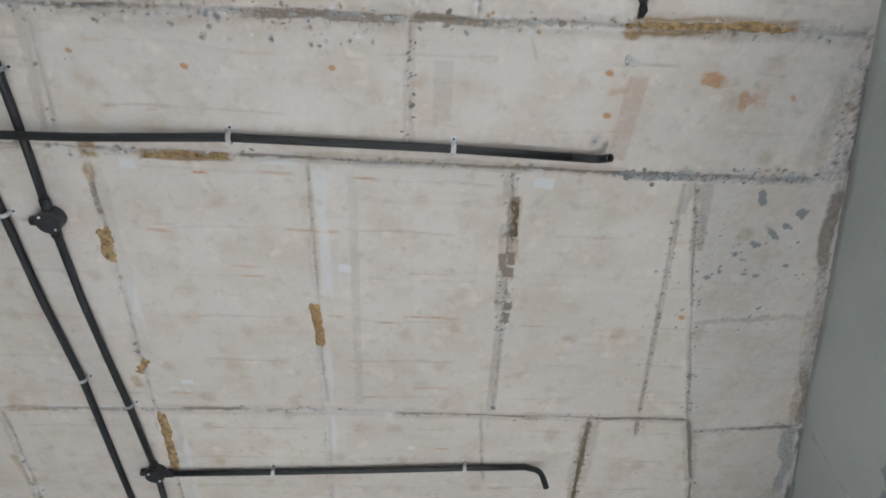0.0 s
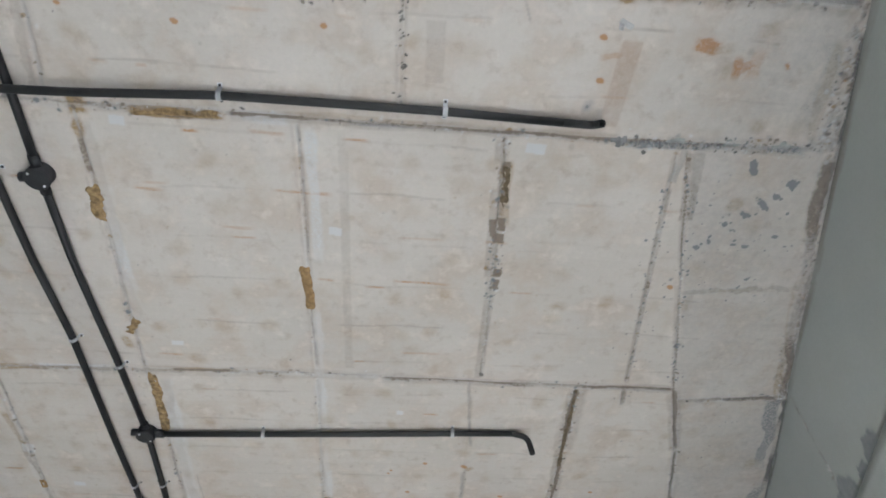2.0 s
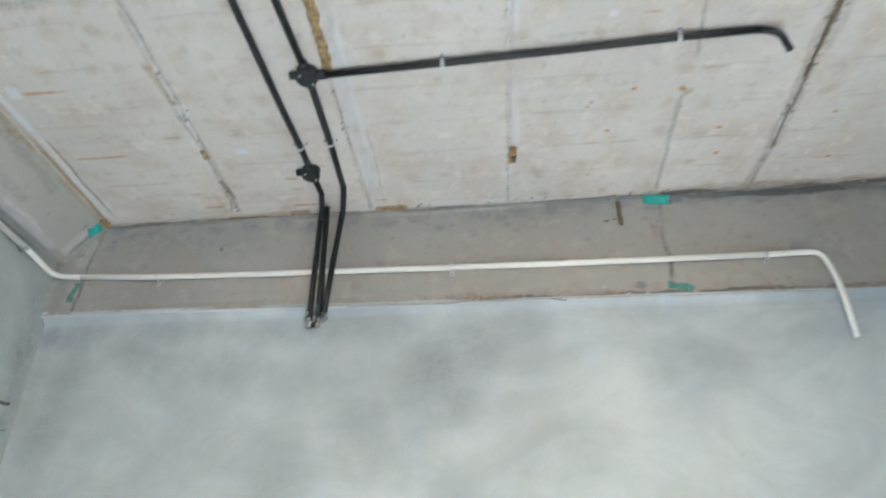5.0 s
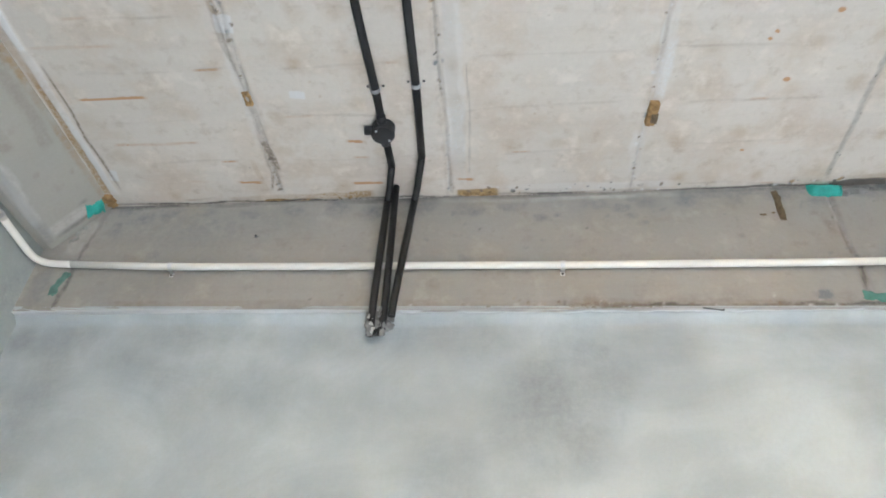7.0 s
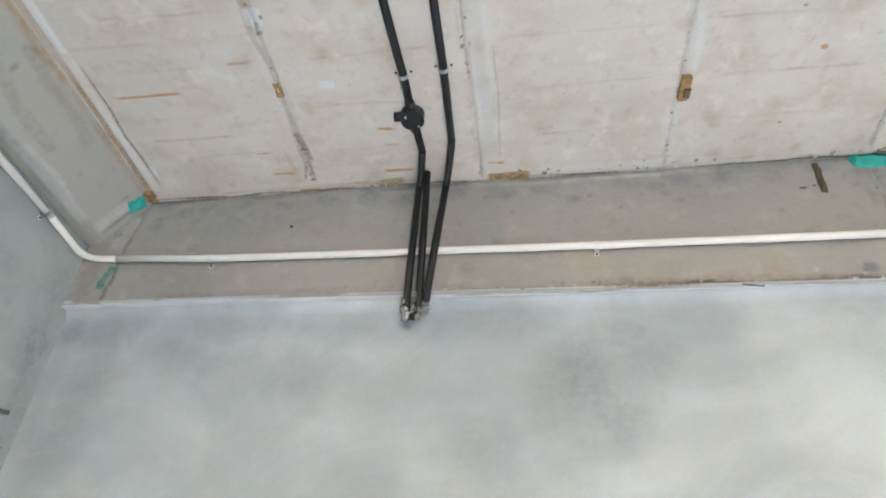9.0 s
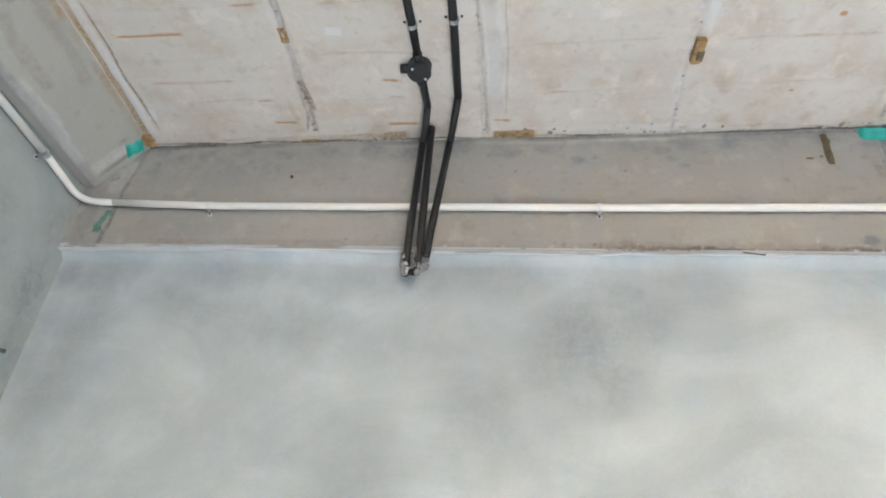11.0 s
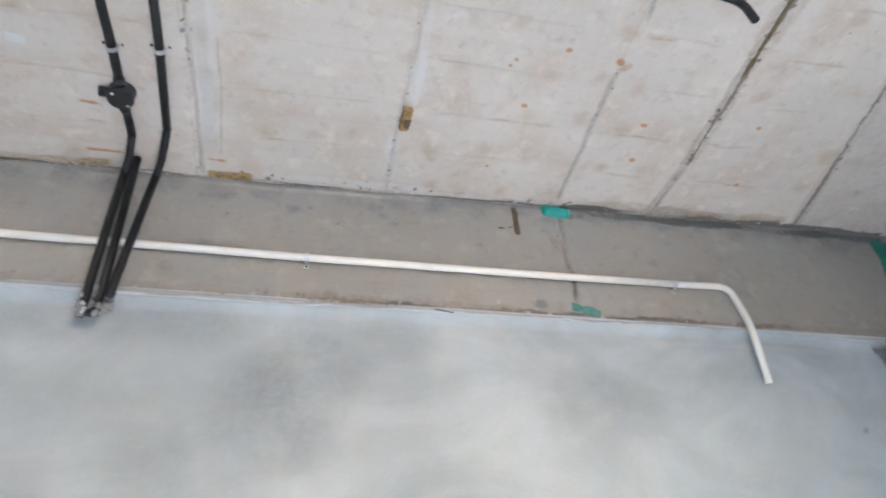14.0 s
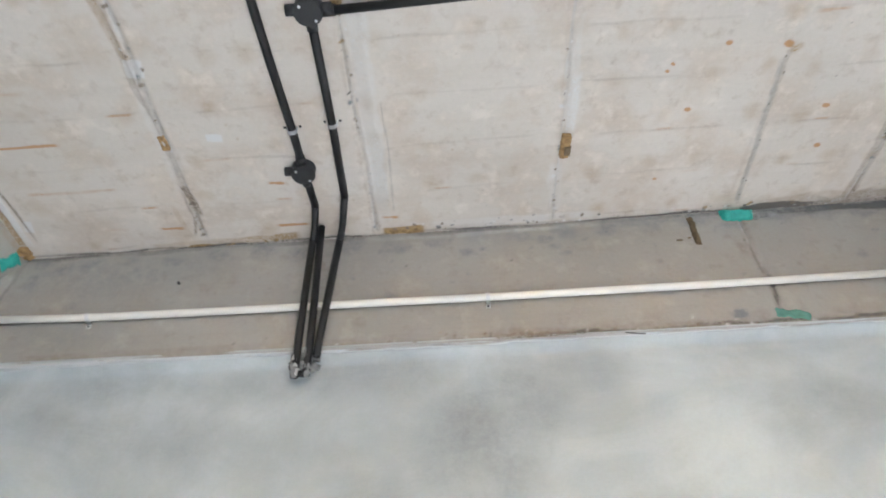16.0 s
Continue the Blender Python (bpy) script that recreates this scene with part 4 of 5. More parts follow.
tagged(part("floor", boxes((-2.55, 3.0, -4.2, 3.15, -0.15, 0.0)), FLOOR), "dusty grey cement floor screed", "floor", kind="structure")
tagged(part("ground", boxes((-60, 60, -60, 60, -0.3, -0.16)), FLOOR), "pale open ground outside", "ground", kind="structure")
tagged(part("ceiling_rear", boxes((-2.55, 3.0, -4.2, 0.2, CEIL, CEIL + 0.18), (-2.55, -2.16, 0.2, 3.15, CEIL, CEIL + 0.18), (1.56, 3.0, 0.2, 3.15, CEIL, CEIL + 0.18), (-2.16, 1.56, 2.87, 3.15, CEIL, CEIL + 0.18)), CEILING), "bare concrete slab behind the walk", "ceiling", kind="structure")
# sill and head set so the sun patch on the floor lights the ceiling
tagged(part("wall_south", boxes((-2.55, -0.4, -4.2, -4.0, 0, CEIL), (-0.4, 2.2, -4.2, -4.0, 2.72, CEIL), (-0.4, 2.2, -4.2, -4.0, 0, 1.5), (2.2, 3.0, -4.2, -4.0, 0, CEIL)), PLASTER_OLD), "assumed plastered wall, its opening sized to let sun onto the floor", "wall", kind="structure")
tagged(part("wall_west_rear", boxes((-2.55, -2.3, -4.0, -2.55, 0, CEIL)), PLASTER_OLD), "plain plastered wall", "wall", kind="structure")
tagged(part("wall_east_rear", boxes((2.7, 2.9, -4.0, -3.2, 0, CEIL), (2.7, 2.9, -3.2, -1.2, 2.3, CEIL), (2.7, 2.9, -3.2, -1.2, 0, 0.3), (2.7, 2.9, -1.2, 0.1, 0, CEIL), (0.76, 2.7, 0.1, 0.3, 0, CEIL)), PLASTER_OLD), "assumed plastered wall with a window opening", "wall", kind="structure")

# ---- conduits, boxes, clips ----
def rounded(points, radius, steps=6):
    """A polyline with its corners rounded."""
    pts = [Vector(p) for p in points]
    out = [pts[0]]
    for a, b, c3 in zip(pts, pts[1:], pts[2:]):
        r = min(radius, (b - a).length * 0.48, (c3 - b).length * 0.48)
        p, q = b + (a - b).normalized() * r, b + (c3 - b).normalized() * r
        out += [p.lerp(b, t).lerp(b.lerp(q, t), t) for t in [k / steps for k in range(steps + 1)]]
    return out + [pts[-1]]


def tube(points, radius, sides=14, bore=0.0, wobble=0.0):
    """A pipe along a line; with a bore its ends are open."""
    pts = [Vector(p) for p in points]
    bm = bmesh.new()
    turn = None
    rings, inner = [], []
    for i, p in enumerate(pts):
        way = (pts[min(i + 1, len(pts) - 1)] - pts[max(i - 1, 0)]).normalized()
        if turn is None:
            side = way.orthogonal().normalized()
        else:
            side = (turn - way * turn.dot(way)).normalized()
        turn = side
        up = way.cross(side)
        for store, r in ((rings, radius), (inner, bore)):
            if r:
                store.append([bm.verts.new(p + (side * math.cos(a) + up * math.sin(a)) * r) for a in [2 * math.pi * k / sides for k in range(sides)]])
    for store, back in ((rings, False), (inner, True)):
        for a, b2 in zip(store, store[1:]):
            for k in range(sides):
                f = [a[k], a[(k + 1) % sides], b2[(k + 1) % sides], b2[k]]
                bm.faces.new(f[::-1] if back else f)
    for end in (0, -1):
        if bore:
            for k in range(sides):
                f = [rings[end][k], inner[end][k], inner[end][(k + 1) % sides], rings[end][(k + 1) % sides]]
                bm.faces.new(f if end == 0 else f[::-1])
        else:
            bm.faces.new(rings[end][::-1] if end == 0 else rings[end])
    bmesh.ops.recalc_face_normals(bm, faces=bm.faces)
    return bm


def subdivided(points, step=0.12, sag=0.0015, seed=0):
    """Points along a run with the slight unevenness of pipe fixed by hand."""
    out, r = [], random.Random(seed)
    for a, b2 in zip(points, points[1:]):
        a, b2 = Vector(a), Vector(b2)
        n = max(1, int((b2 - a).length / step))
        for k in range(n):
            q = a.lerp(b2, k / n)
            out.append(q + (Vector((r.uniform(-sag, sag), r.uniform(-sag, sag), r.uniform(-sag, sag))) if k else Vector()))
    return out + [Vector(points[-1])]


PR = 0.0108  # radius of the conduit


def conduit(points, material, label, bend=0.05, seed=0, couplers=(), cuts=()):
    """A conduit of straight lengths and bends; cuts: the points at which one piece ends and a bend begins."""
    ob = new("conduit")
    ob.location = points[0]
    tagged(ob, label, "conduit", "electrical conduits")
    ends = [0, *cuts, len(points) - 1]
    for k, (i, j) in enumerate(zip(ends, ends[1:])):
        piece = part("bend" if k % 2 else "pipe", tube(rounded(subdivided(points[i:j + 1], 0.3, 0.0012, seed + k), bend), PR - 0.0003 * (k % 2), 16, PR - 0.0022), material, ob, smooth=True)
        piece.matrix_parent_inverse = Matrix.Translation(-Vector(points[0]))
    for p, q in couplers:
        part("coupler", tube([p, q], PR + 0.0025, 16), material, ob, smooth=True).matrix_parent_inverse = Matrix.Translation(-Vector(points[0]))
    return ob


Z = CEIL - 0.016
conduit([(-2.05, 0.775, Z - 0.012), (-1.3, 0.772, Z - 0.02), (-1.0, 0.768, Z - 0.018), (-0.662, 0.761, Z), (-0.117, 0.766, Z), (0.18, 0.774, Z - 0.004), (0.255, 0.775, Z - 0.006), (0.268, 0.754, Z - 0.036)], BLACK, "black plastic conduit fixed under the ceiling, open end bent down", 0.03, 1, cuts=(5,))
conduit([(-1.170, -0.6, Z), (-1.158, 0.62, Z + 0.004), (-1.153, 0.80, Z + 0.004), (-1.149, 0.985, Z)], BLACK, "black plastic conduit running along the concrete ceiling", 0.03, 2, [((-1.1495, 0.955, Z), (-1.149, 0.99, Z))])
conduit([(-1.147, 1.045, Z), (-1.138, 1.29, Z), (-1.121, 1.50, Z), (-1.101, 1.72, Z), (-1.080, 2.055, Z)], BLACK, "black plastic conduit between two round boxes", 0.03, 3, [((-1.147, 1.04, Z), (-1.146, 1.07, Z))])
conduit([(-1.078, 2.105, Z), (-1.080, 2.411, Z), (-1.088, 2.66, Z), (-1.112, 2.775, Z - 0.012), (-1.120, 2.783, 2.82), (-1.166, 2.828, 2.50), (-1.170, 2.832, 2.452)], BLACK, "black plastic conduit bent from the ceiling down the beam", 0.07, 4, cuts=(2, 4))
conduit([(-1.325, -0.5, Z), (-1.268, 0.95, Z), (-1.248, 1.295, Z), (-1.217, 1.60, Z), (-1.196, 2.23, Z), (-1.187, 2.42, Z), (-1.186, 2.52, Z)], BLACK, "long black plastic conduit along the ceiling", 0.03, 5)
conduit([(-1.184, 2.575, Z), (-1.180, 2.69, Z), (-1.196, 2.775, Z - 0.014), (-1.201, 2.782, 2.82), (-1.222, 2.828, 2.50), (-1.225, 2.836, 2.394)], BLACK, "black plastic conduit bent down from a round box", 0.06, 6, cuts=(1, 3))
conduit([(-1.177, 2.778, 2.882), (-1.189, 2.826, 2.50), (-1.195, 2.836, 2.398)], BLACK, "short black conduit with an open upper end", 0.05, 7)
conduit([(-1.05, 2.088, Z), (-0.668, 2.072, Z), (0.016, 2.037, Z), (0.235, 2.029, Z), (0.292, 2.031, Z - 0.012), (0.302, 2.034, 2.803)], BLACK, "black plastic conduit branch ending in a downward bend", 0.045, 8, [((-1.052, 2.088, Z), (-1.02, 2.0865, Z))], cuts=(3,))

WY = NORTH - 0.017
conduit([(WEST + 0.016, 0.6, 2.702), (WEST + 0.016, 2.271, 2.700), (WEST + 0.016, 2.65, 2.683), (WEST + 0.016, NORTH - 0.016, 2.664), (-2.15, NORTH - 0.0165, 2.655), (-1.84, WY, 2.637), (-1.35, WY, 2.625), (-0.70, WY, 2.611), (-0.03, WY, 2.601), (0.456, WY, 2.597), (0.56, WY, 2.598), (0.652, WY, 2.600), (0.674, NORTH - 0.022, 2.46), (0.696, PLASTER_Y - 0.006, 2.280)], WHITE, "white plastic conduit clipped along the beam, end bent down", 0.06, 9, cuts=(2, 4, 9))


def junction_box(x, y, turn, stubs):
    """A round terminal box: body, lid, two lid screws, spouts."""
    e2 = new("junction_box")
    e2.matrix_world = pose(x, y, CEIL, 0, 0, turn)
    tagged(e2, "round black plastic junction box screwed to the ceiling", "junction box", "junction boxes")
    bm = bmesh.new()
    bmesh.ops.create_cone(bm, cap_ends=True, segments=28, radius1=0.031, radius2=0.033, depth=0.034, matrix=pose(0, 0, -0.016))
    part("body", bm, BLACK_BOX, e2)
    bm = bmesh.new()
    bmesh.ops.create_cone(bm, cap_ends=True, segments=28, radius1=0.0315, radius2=0.0335, depth=0.005, matrix=pose(0, 0, -0.0360))
    bmesh.ops.bevel(bm, geom=[ed for ed in bm.edges if all(vv.co.z < -0.037 for vv in ed.verts)], offset=0.0012, segments=2, affect="EDGES")
    lid = part("lid", bm, BLACK_BOX, e2)
    for sx, sy in ((0.016, 0.018), (-0.016, -0.018)):
        bm = bmesh.new()
        bmesh.ops.create_cone(bm, cap_ends=True, segments=10, radius1=0.0032, radius2=0.0038, depth=0.003, matrix=pose(sx, sy, -0.0392))
        part("lid_screw", bm, STEEL, lid, "bright zinc screw")
    for a in stubs:
        d = Vector((math.cos(radians(a)), math.sin(radians(a)), 0))
        part("spout", tube([d * 0.024 + Vector((0, 0, -0.016)), d * 0.052 + Vector((0, 0, -0.016))], 0.0132, 14, 0.0105), BLACK_BOX, e2, smooth=True)
    return e2


junction_box(-1.148, 1.016, 0, (90, 270, 172))
junction_box(-1.079, 2.080, 0, (90, 270, 180, 0))
junction_box(-1.186, 2.553, 0, (90, 270, 182))


def pipe_clip():
    """A two-screw saddle over a pipe that runs along y, below z = 0."""
    e2 = new("pipe_clip")
    bm = bmesh.new()
    arc = [(-0.026, -0.0006), (-0.0135, -0.0006), (-0.0130, -0.012)]
    arc += [(-0.0128 * math.cos(math.pi * k / 8), -0.016 - 0.0128 * math.sin(math.pi * k / 8)) for k in range(9)]
    arc += [(0.0130, -0.012), (0.0135, -0.0006), (0.026, -0.0006)]
    low = [[bm.verts.new((px, py, pz)) for px, pz in arc] for py in (-0.0062, 0.0062)]
    for k in range(len(arc) - 1):
        bm.faces.new((low[0][k], low[0][k + 1], low[1][k + 1], low[1][k]))
    bmesh.ops.solidify(bm, geom=bm.faces[:], thickness=0.0012)
    bmesh.ops.recalc_face_normals(bm, faces=bm.faces)
    part("strap", bm, STEEL, e2)
    for sx in (-0.0205, 0.0205):
        bm = bmesh.new()
        bmesh.ops.create_cone(bm, cap_ends=True, segments=10, radius1=0.0022, radius2=0.0040, depth=0.0035, matrix=pose(sx, 0, -0.0032))
        part("screw", bm, SCREW, e2)
    return tagged(e2, "small zinc pipe saddle with two screws", "pipe clip", "pipe clips")


clip = pipe_clip()
first = True
for x, y, turn in ((-0.663, 0.761, 90), (-0.118, 0.766, 91), (-1.158, 0.615, 0), (-1.265, 1.005, -3), (-1.216, 1.612, -3), (-1.100, 1.728, -3), (-0.668, 2.072, 87), (0.016, 2.037, 87), (-1.080, 2.401, 0), (-1.188, 2.411, 0)):
    m = pose(x, y, CEIL - 0.001, 0, 0, turn)
    if first:
        clip.matrix_world, first = m, False
    else:
        copy_thing(clip, m)
for x, z in ((-1.838, 2.637), (-0.695, 2.611), (0.456, 2.597)):
    copy_thing(clip, pose(x, NORTH - 0.001, z) @ Matrix(((0, 1, 0, 0), (0, 0, 1, 0), (1, 0, 0, 0), (0, 0, 0, 1))).to_4x4())
copy_thing(clip, pose(WEST + 0.001, 2.63, 2.684) @ Matrix(((0, 0, -1, 0), (0, 1, 0, 0), (1, 0, 0, 0), (0, 0, 0, 1))).to_4x4())


# ---- remains of the formwork ----
def scrap(name, material, a, b2, width, thick, normal, label, category, seed, rough=0.35, nu=32, nv=9, fill=0.5):
    """A torn, lumpy strip that sticks to a surface between a and b2 and stands out along normal."""
    r = random.Random(seed)
    a, b2, n = Vector(a), Vector(b2), Vector(normal).normalized()
    way = (b2 - a)
    side = n.cross(way).normalized()
    bm = bmesh.new()
    rows = []
    for i in range(nu + 1):
        s = i / nu
        w = width * (1 + rough * (noise.noise((s * 6, seed, 0.3)) + 0.5 * noise.noise((s * 19, seed, 2.3))))
        off = width * rough * 0.6 * noise.noise((s * 4, seed, 7.7))
        row = []
        for j in range(nv + 1):
            q = j / nv * 2 - 1
            edge = min(1.0, 2.5 * (1 - abs(q))) * min(1.0, 8 * min(s, 1 - s) + 0.02)
            lump = fill + (0.9 if fill < 0.6 else 0.5) * noise.noise((s * way.length * 60, q * width * 60, seed * 1.7))
            row.append(bm.verts.new(a + way * (s + 0.01 * noise.noise((q * 3, seed, s))) + side * (q * w / 2 + off) + n * max(-0.0035, thick * edge * lump - 0.0025)))
        rows.append(row)
    for r0, r1 in zip(rows, rows[1:]):
        for j in range(nv):
            bm.faces.new((r0[j], r0[j + 1], r1[j + 1], r1[j]))
    rim = [rows[0][j] for j in range(nv + 1)] + [rows[i][nv] for i in range(1, nu + 1)] + [rows[nu][j] for j in range(nv - 1, -1, -1)] + [rows[i][0] for i in range(nu - 1, 0, -1)]
    bm.faces.new([bm.verts.new(v3.co - n * 0.006) for v3 in rim])
    bm.verts.ensure_lookup_table()
    base = bm.verts[len(bm.verts) - len(rim):]
    for k in range(len(rim)):
        bm.faces.new((rim[k], rim[(k + 1) % len(rim)], base[(k + 1) % len(rim)], base[k]))
    bmesh.ops.recalc_face_normals(bm, faces=bm.faces)
    return tagged(part(name, bm, material, smooth=True), label, category)


DOWN, SOUTH = (0, 0, -1), (0, -1, 0)
scrap("formwork_strip", WOOD, (-0.486, 1.285, CEIL), (-0.474, 1.470, CEIL), 0.034, 0.010, DOWN, "orange-brown timber strip stuck in a ceiling seam", "timber scrap", 1, 0.2, fill=0.75)
scrap("formwork_strip", FOAM, (-1.008, 1.765, CEIL), (-1.016, 2.118, CEIL), 0.040, 0.012, DOWN, "crumbly ochre strip of residue on the ceiling seam", "residue", 2, 0.35, 40, fill=0.62)
scrap("formwork_strip", FOAM, (-1.032, 1.045, CEIL), (-1.036, 1.165, CEIL), 0.036, 0.012, DOWN, "torn ochre residue beside the ceiling conduit", "residue", 3, 0.5, fill=0.62)
scrap("formwork_strip", FOAM, (-1.012, 1.530, CEIL), (-1.050, 1.600, CEIL), 0.030, 0.010, DOWN, "small torn brown residue on the concrete seam", "residue", 4, 0.6, fill=0.62)
scrap("formwork_strip", WOOD_DARK, (0.066, 0.905, CEIL), (0.074, 1.060, CEIL), 0.022, 0.006, DOWN, "brown timber splinters in a ceiling seam", "timber scrap", 5, 0.6)
scrap("formwork_strip", WOOD_DARK, (0.430, 1.800, CEIL), (0.452, 2.250, CEIL), 0.020, 0.006, DOWN, "rough dark splinters along a ceiling seam", "timber scrap", 6, 0.6, 50)
scrap("formwork_strip", FOAM, (-0.900, 0.822, CEIL), (-0.665, 0.822, CEIL), 0.024, 0.007, DOWN, "ochre residue beside the black conduit", "residue", 7, 0.5, 36, fill=0.62)
scrap("formwork_strip", FOAM, (0.252, 0.455, CEIL), (0.650, 0.430, CEIL), 0.022, 0.007, DOWN, "rusty ochre residue along a ceiling seam", "residue", 8, 0.8, 44, fill=0.62)
scrap("formwork_strip", FOAM, (-1.000, 2.840, CEIL), (-0.870, 2.838, CEIL), 0.022, 0.008, DOWN, "ochre timber sliver where ceiling meets beam", "residue", 9, 0.4, fill=0.62)
scrap("formwork_strip", FOAM, (-1.640, 2.842, CEIL), (-1.260, 2.838, CEIL), 0.014, 0.006, DOWN, "thin ochre sliver where ceiling meets beam", "residue", 10, 0.6, 40, fill=0.62)
scrap("formwork_strip", WOOD, (-2.105, 2.790, CEIL), (-2.115, 2.846, CEIL), 0.04, 0.022, DOWN, "brown lump of residue in the ceiling corner", "residue", 11, 0.4, 14, fill=0.75)
scrap("formwork_strip", WOOD, (-1.540, 2.410, CEIL), (-1.538, 2.465, CEIL), 0.026, 0.010, DOWN, "small brown timber chip in a ceiling seam", "timber scrap", 12, 0.3, 12, fill=0.75)
scrap("formwork_strip", MORTAR, (-1.542, 2.47, CEIL), (-1.545, 2.60, CEIL), 0.026, 0.003, DOWN, "pale filler on a ceiling seam", "mortar", 13, 0.4, 14)


def wood_block(x, y, length, width, thick, turn, lean):
    """A short piece of batten that still hangs in the seam, its end split."""
    e2 = new("wood_block")
    e2.matrix_world = pose(x, y, CEIL + 0.002, 0, lean, turn)
    tagged(e2, "short brown timber block stuck in the ceiling", "timber scrap")
    bm = boxes((-width / 2, width / 2, -length / 2, length / 2, -thick, 0.004))
    bmesh.ops.subdivide_edges(bm, edges=bm.edges[:], cuts=4, use_grid_fill=True)
    for v3 in bm.verts:
        v3.co += 0.0018 * Vector(noise.noise_vector(v3.co * 90))
    part("batten", bm, WOOD, e2)
    bm = boxes((-width * 0.1, width * 0.55, -length * 0.05, length * 0.3, -thick - 0.008, -thick + 0.004))
    bmesh.ops.subdivide_edges(bm, edges=bm.edges[:], cuts=3, use_grid_fill=True)
    for v3 in bm.verts:
        v3.co += 0.003 * Vector(noise.noise_vector(v3.co * 120))
    part("split_end", bm, WOOD_DARK, e2)


wood_block(-0.453, 2.535, 0.075, 0.024, 0.018, 2, 0)
scrap("wood_splinter", WOOD_DARK, (-0.034, NORTH, 2.885), (-0.039, NORTH, 2.767), 0.020, 0.018, SOUTH, "dark splinter of timber set in the beam", "timber scrap", 21, 0.25, 20, fill=0.75)
scrap("wood_splinter", WOOD_DARK, (-0.105, NORTH, 2.790), (-0.050, NORTH, 2.800), 0.010, 0.004, SOUTH, "small dark splinter beside the timber on the beam", "timber scrap", 22, 0.6, 14)
scrap("tape_strip", GREEN, (0.062, NORTH, 2.879), (0.165, NORTH, 2.872), 0.046, 0.010, (0, -1, -0.3), "bright green tape on the beam under the ceiling", "tape", 23, 0.07, 24, fill=1.7)
scrap("tape_strip", GREEN_DULL, (0.085, NORTH, 2.505), (0.182, NORTH, 2.482), 0.034, 0.008, SOUTH, "dusty green tape at the beam's lower edge", "tape", 24, 0.4, 20, fill=0.75)
scrap("tape_strip", GREEN_DEEP, (1.422, NORTH, 2.897), (1.370, NORTH, 2.452), 0.074, 0.008, SOUTH, "long green tape down the beam in the corner", "tape", 25, 0.25, 40, fill=0.75)
scrap("tape_strip", GREEN, (-2.122, 2.825, 2.880), (-2.155, 2.805, 2.838), 0.042, 0.008, (0.78, 0, -0.62), "torn green tape in the ceiling corner", "tape", 26, 0.4, 14, fill=0.75)
scrap("tape_strip", GREEN_FAINT, (-2.160, NORTH, 2.645), (-2.190, NORTH, 2.545), 0.035, 0.005, SOUTH, "faint green tape remnant below the white conduit", "tape", 27, 0.5, 20, fill=0.85)
scrap("mortar_daub", MORTAR_MID, (-2.172, NORTH, 2.83), (-2.200, NORTH, 2.735), 0.04, 0.005, SOUTH, "pale mortar smear on the beam corner", "mortar", 28, 0.4, 16)
scrap("mortar_daub", MORTAR_DARK, (0.12, NORTH, 2.862), (0.24, NORTH, 2.872), 0.024, 0.010, SOUTH, "grey mortar lump beside the green tape", "mortar", 29, 0.6, 18, fill=0.75)
scrap("mortar_daub", MORTAR_DARK, (0.318, 0.828, CEIL), (0.362, 0.824, CEIL), 0.035, 0.010, DOWN, "grey mortar lump on a ceiling seam", "mortar", 30, 0.4, 12)
scrap("mortar_daub", MORTAR, (1.160, 1.72, CEIL), (1.185, 1.81, CEIL), 0.035, 0.016, DOWN, "pale broken mortar in the ceiling corner", "mortar", 31, 0.5, 14)
scrap("mortar_daub", MORTAR_DARK, (1.40, NORTH - 0.004, 2.43), (1.49, NORTH - 0.004, 2.385), 0.05, 0.02, SOUTH, "dark broken mortar in the wall corner", "mortar", 33, 0.5, 14)
scrap("mortar_daub", NEAR_BLACK, (0.276, 0.385, CEIL), (0.282, 0.432, CEIL), 0.022, 0.010, DOWN, "dark wet chip wedged in a ceiling seam", "mortar", 35, 0.5, 12, 6, fill=0.6)
for k, (x, y, w) in enumerate(((-0.66, 0.472, 0.02), (-0.55, 0.480, 0.026), (-0.42, 0.466, 0.018), (-0.30, 0.470, 0.024), (0.02, 0.458, 0.016), (0.46, 0.814, 0.016), (0.62, 0.812, 0.018), (0.75, 0.808, 0.02))):
    scrap("mortar_daub", MORTAR_MID, (x, y, CEIL), (x + 0.05 + 0.02 * (k % 3), y - 0.004, CEIL), w, 0.006, DOWN, "flaking grey mortar along a ceiling seam", "mortar", 70 + k, 0.7, 14, 6)

# a raised lump coloured near-black to draw the gap's darkness
scrap("mortar_daub", NEAR_BLACK, (1.445, 2.868, 2.405), (1.480, 2.868, 2.365), 0.045, 0.020, SOUTH, "black daub drawn for the gap in the wall corner mortar", "mortar", 36, 0.4, 12, 8, fill=0.6)

# splashes on the cut ends of the three conduits
r = random.Random(5)
for k in range(24):
    x, z = r.choice((-1.225, -1.225, -1.225, -1.194, -1.194, -1.209, -1.171)), r.uniform(2.398, 2.468)
    z += 0.04 * (x > -1.18)
    drop = (x + r.uniform(-0.008, 0.008), 2.8215 + 0.003 * (2.45 - z) / 0.05, z)
    scrap("mortar_daub", r.choice((MORTAR, MORTAR_DARK, MORTAR_DARK, MORTAR_DARK, NEAR_BLACK)), (drop[0] + r.uniform(-0.004, 0.004), drop[1], z + r.uniform(0.006, 0.016)), (drop[0], drop[1], z - r.uniform(0.004, 0.013)), r.uniform(0.005, 0.013), 0.006, SOUTH, "mortar splash on a cut conduit end", "mortar", 40 + k, 0.6, 9, 6, fill=0.6)
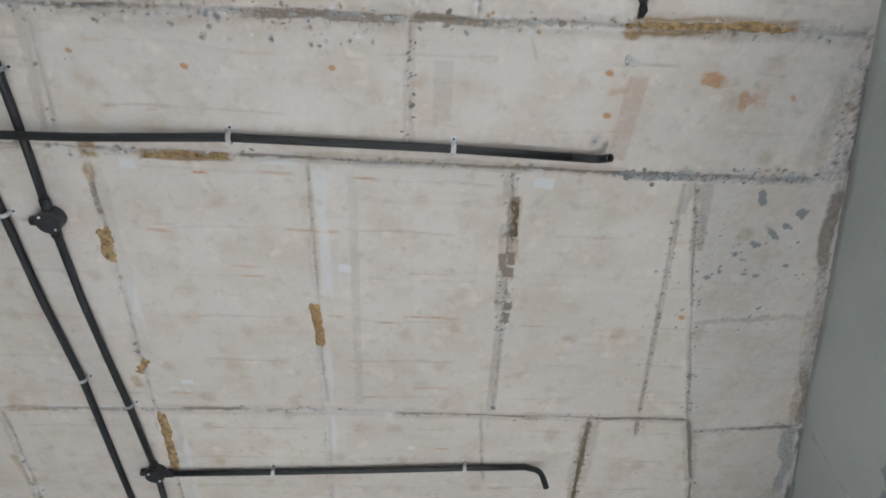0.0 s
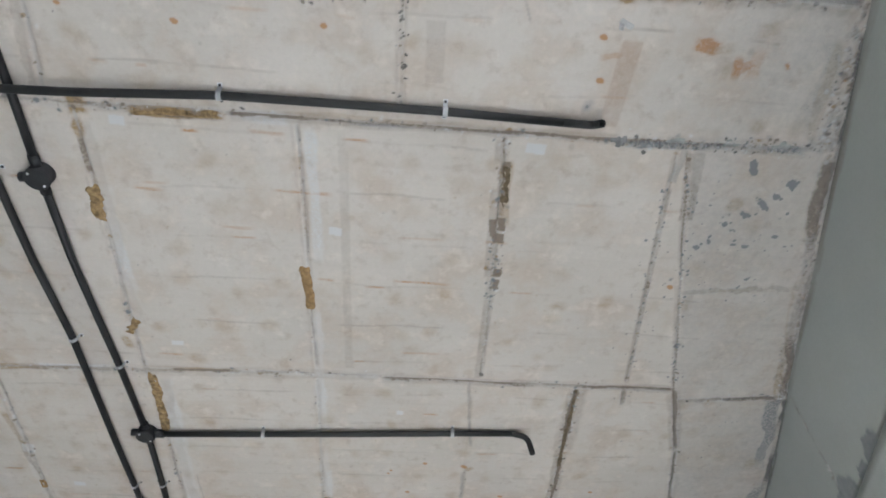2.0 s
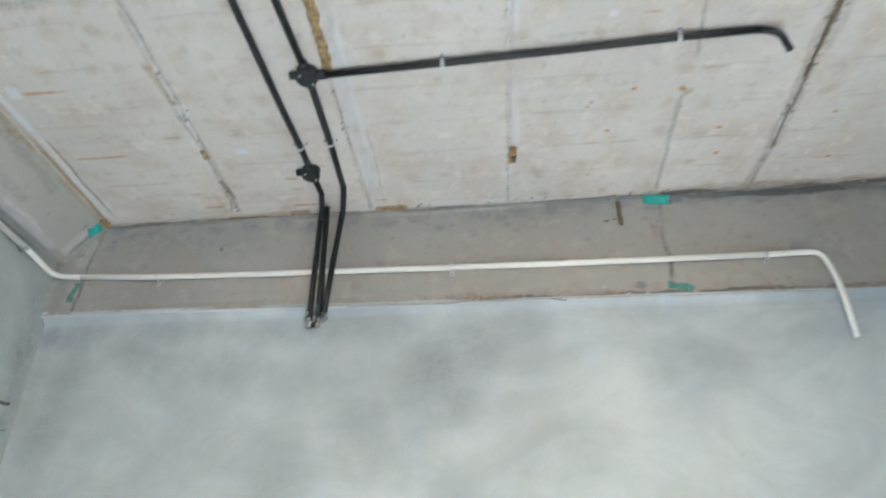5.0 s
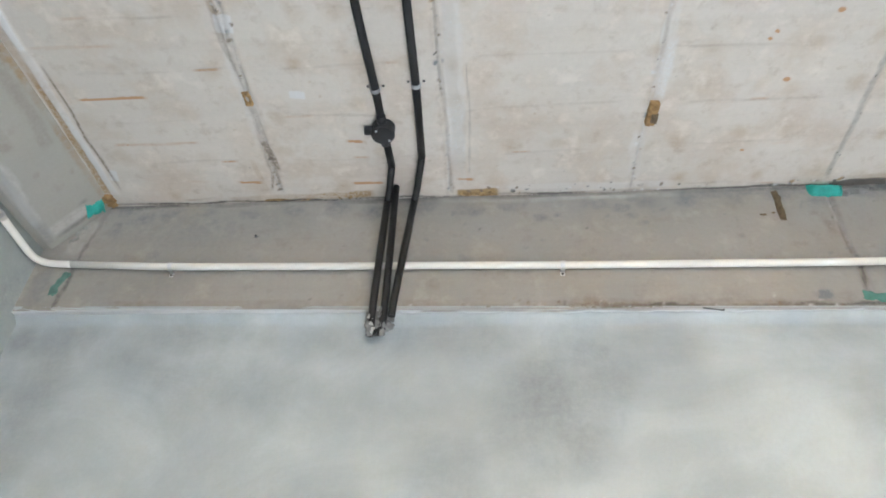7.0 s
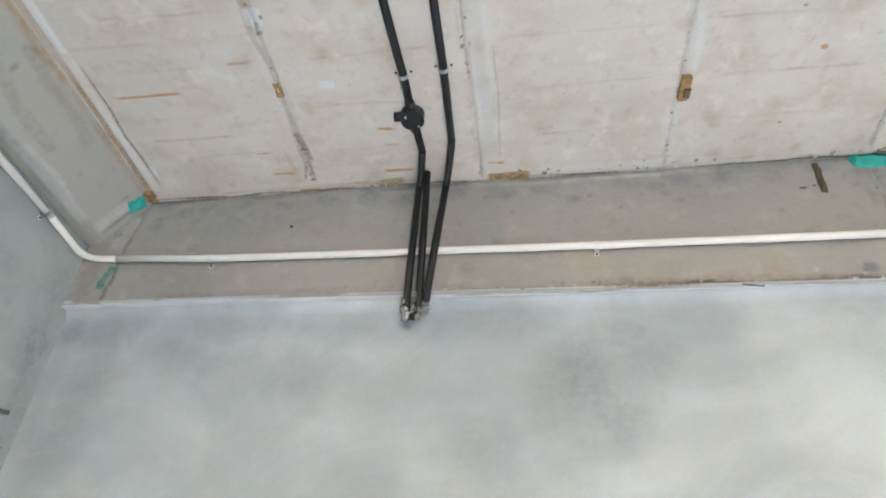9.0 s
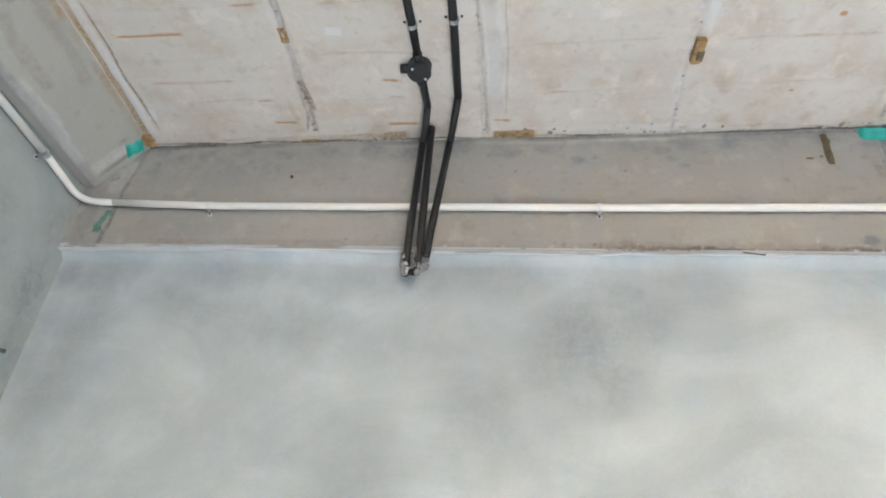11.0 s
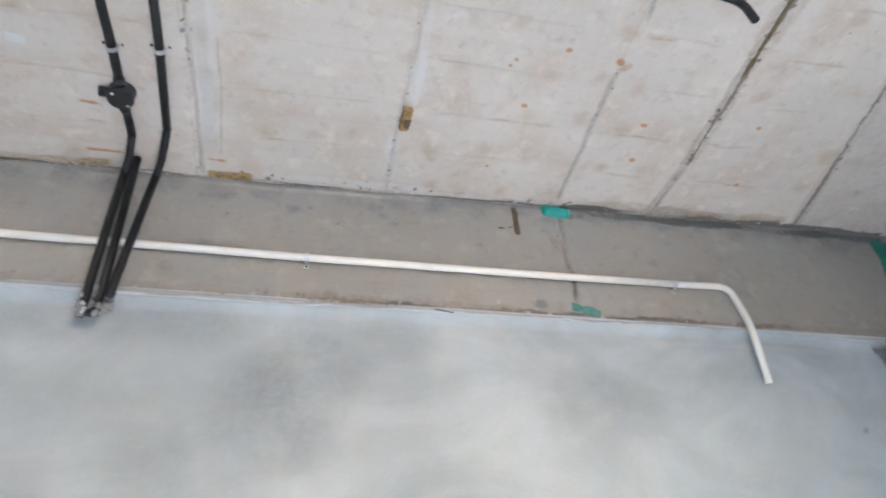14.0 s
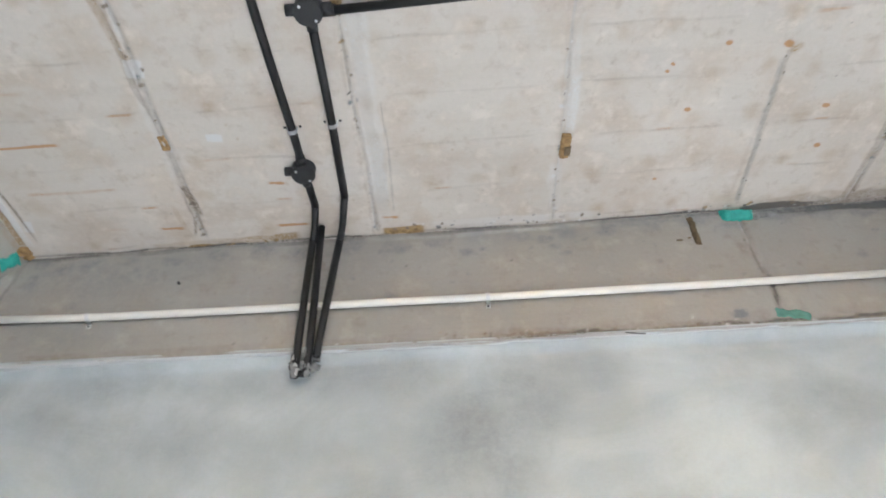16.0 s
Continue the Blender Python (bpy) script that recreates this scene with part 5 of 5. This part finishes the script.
scrap("mortar_daub", MORTAR_DARK, (-1.245, 2.853, 2.474), (-1.165, 2.853, 2.472), 0.03, 0.005, SOUTH, "dark mortar smeared behind the conduit ends", "mortar", 90, 0.5, 24, 9, fill=0.5)
scrap("mortar_daub", MORTAR_DARK, (-1.212, 2.868, 2.485), (-1.208, 2.872, 2.430), 0.06, 0.020, SOUTH, "grey mortar packed behind the conduit ends", "mortar", 91, 0.5, 20, 12, fill=0.6)


# ---- small fixings ----
def anchor(x, y):
    e2 = new("ceiling_anchor")
    e2.matrix_world = pose(x, y, CEIL, 0, 0, 25)
    tagged(e2, "white plastic anchor with a hole in the ceiling", "anchor")
    bm = boxes((-0.018, 0.018, -0.007, 0.007, -0.006, 0.002))
    bmesh.ops.bevel(bm, geom=bm.edges[:], offset=0.002, segments=2, affect="EDGES")
    part("flange", bm, MORTAR, e2)
    part("sleeve", tube([(-0.008, 0.004, 0.0), (-0.010, 0.012, -0.016)], 0.006, 10, 0.003), MORTAR, e2)


anchor(0.283, 0.526)

wire = part("wire_end", tube(rounded([(-0.335, NORTH - 0.002, 2.470), (-0.318, NORTH - 0.012, 2.460), (-0.288, NORTH - 0.016, 2.452), (-0.286, NORTH - 0.010, 2.459)], 0.004), 0.0018, 8), SCREW, smooth=True)
tagged(wire, "bent dark tie wire sticking out below the beam", "wire")
wire = part("wire_end", tube(rounded([(WEST, 2.775, 2.145), (WEST + 0.02, 2.79, 2.14), (WEST + 0.03, 2.80, 2.142)], 0.01), 0.006, 8), SCREW, smooth=True)
tagged(wire, "dark bolt stub in the chipped plaster", "bolt")
scrap("chipped_plaster", MORTAR_MID, (WEST, 2.52, 2.12), (WEST, 2.78, 2.11), 0.16, 0.010, (1, 0, 0), "chipped rough plaster on the wall near the corner", "mortar", 50, 0.5, 26, 18, fill=0.75)
wire = part("wire_end", tube([(WEST + 0.002, 2.77, 2.035), (WEST + 0.012, 2.845, 2.065)], 0.0016, 6), SCREW, smooth=True)
tagged(wire, "thin wire sticking out of the plaster", "wire")
nail = part("nail_head", tube([(-1.610, NORTH + 0.004, 2.755), (-1.610, NORTH - 0.008, 2.756)], 0.004, 8), SCREW)
tagged(nail, "dark nail head in the beam", "nail")
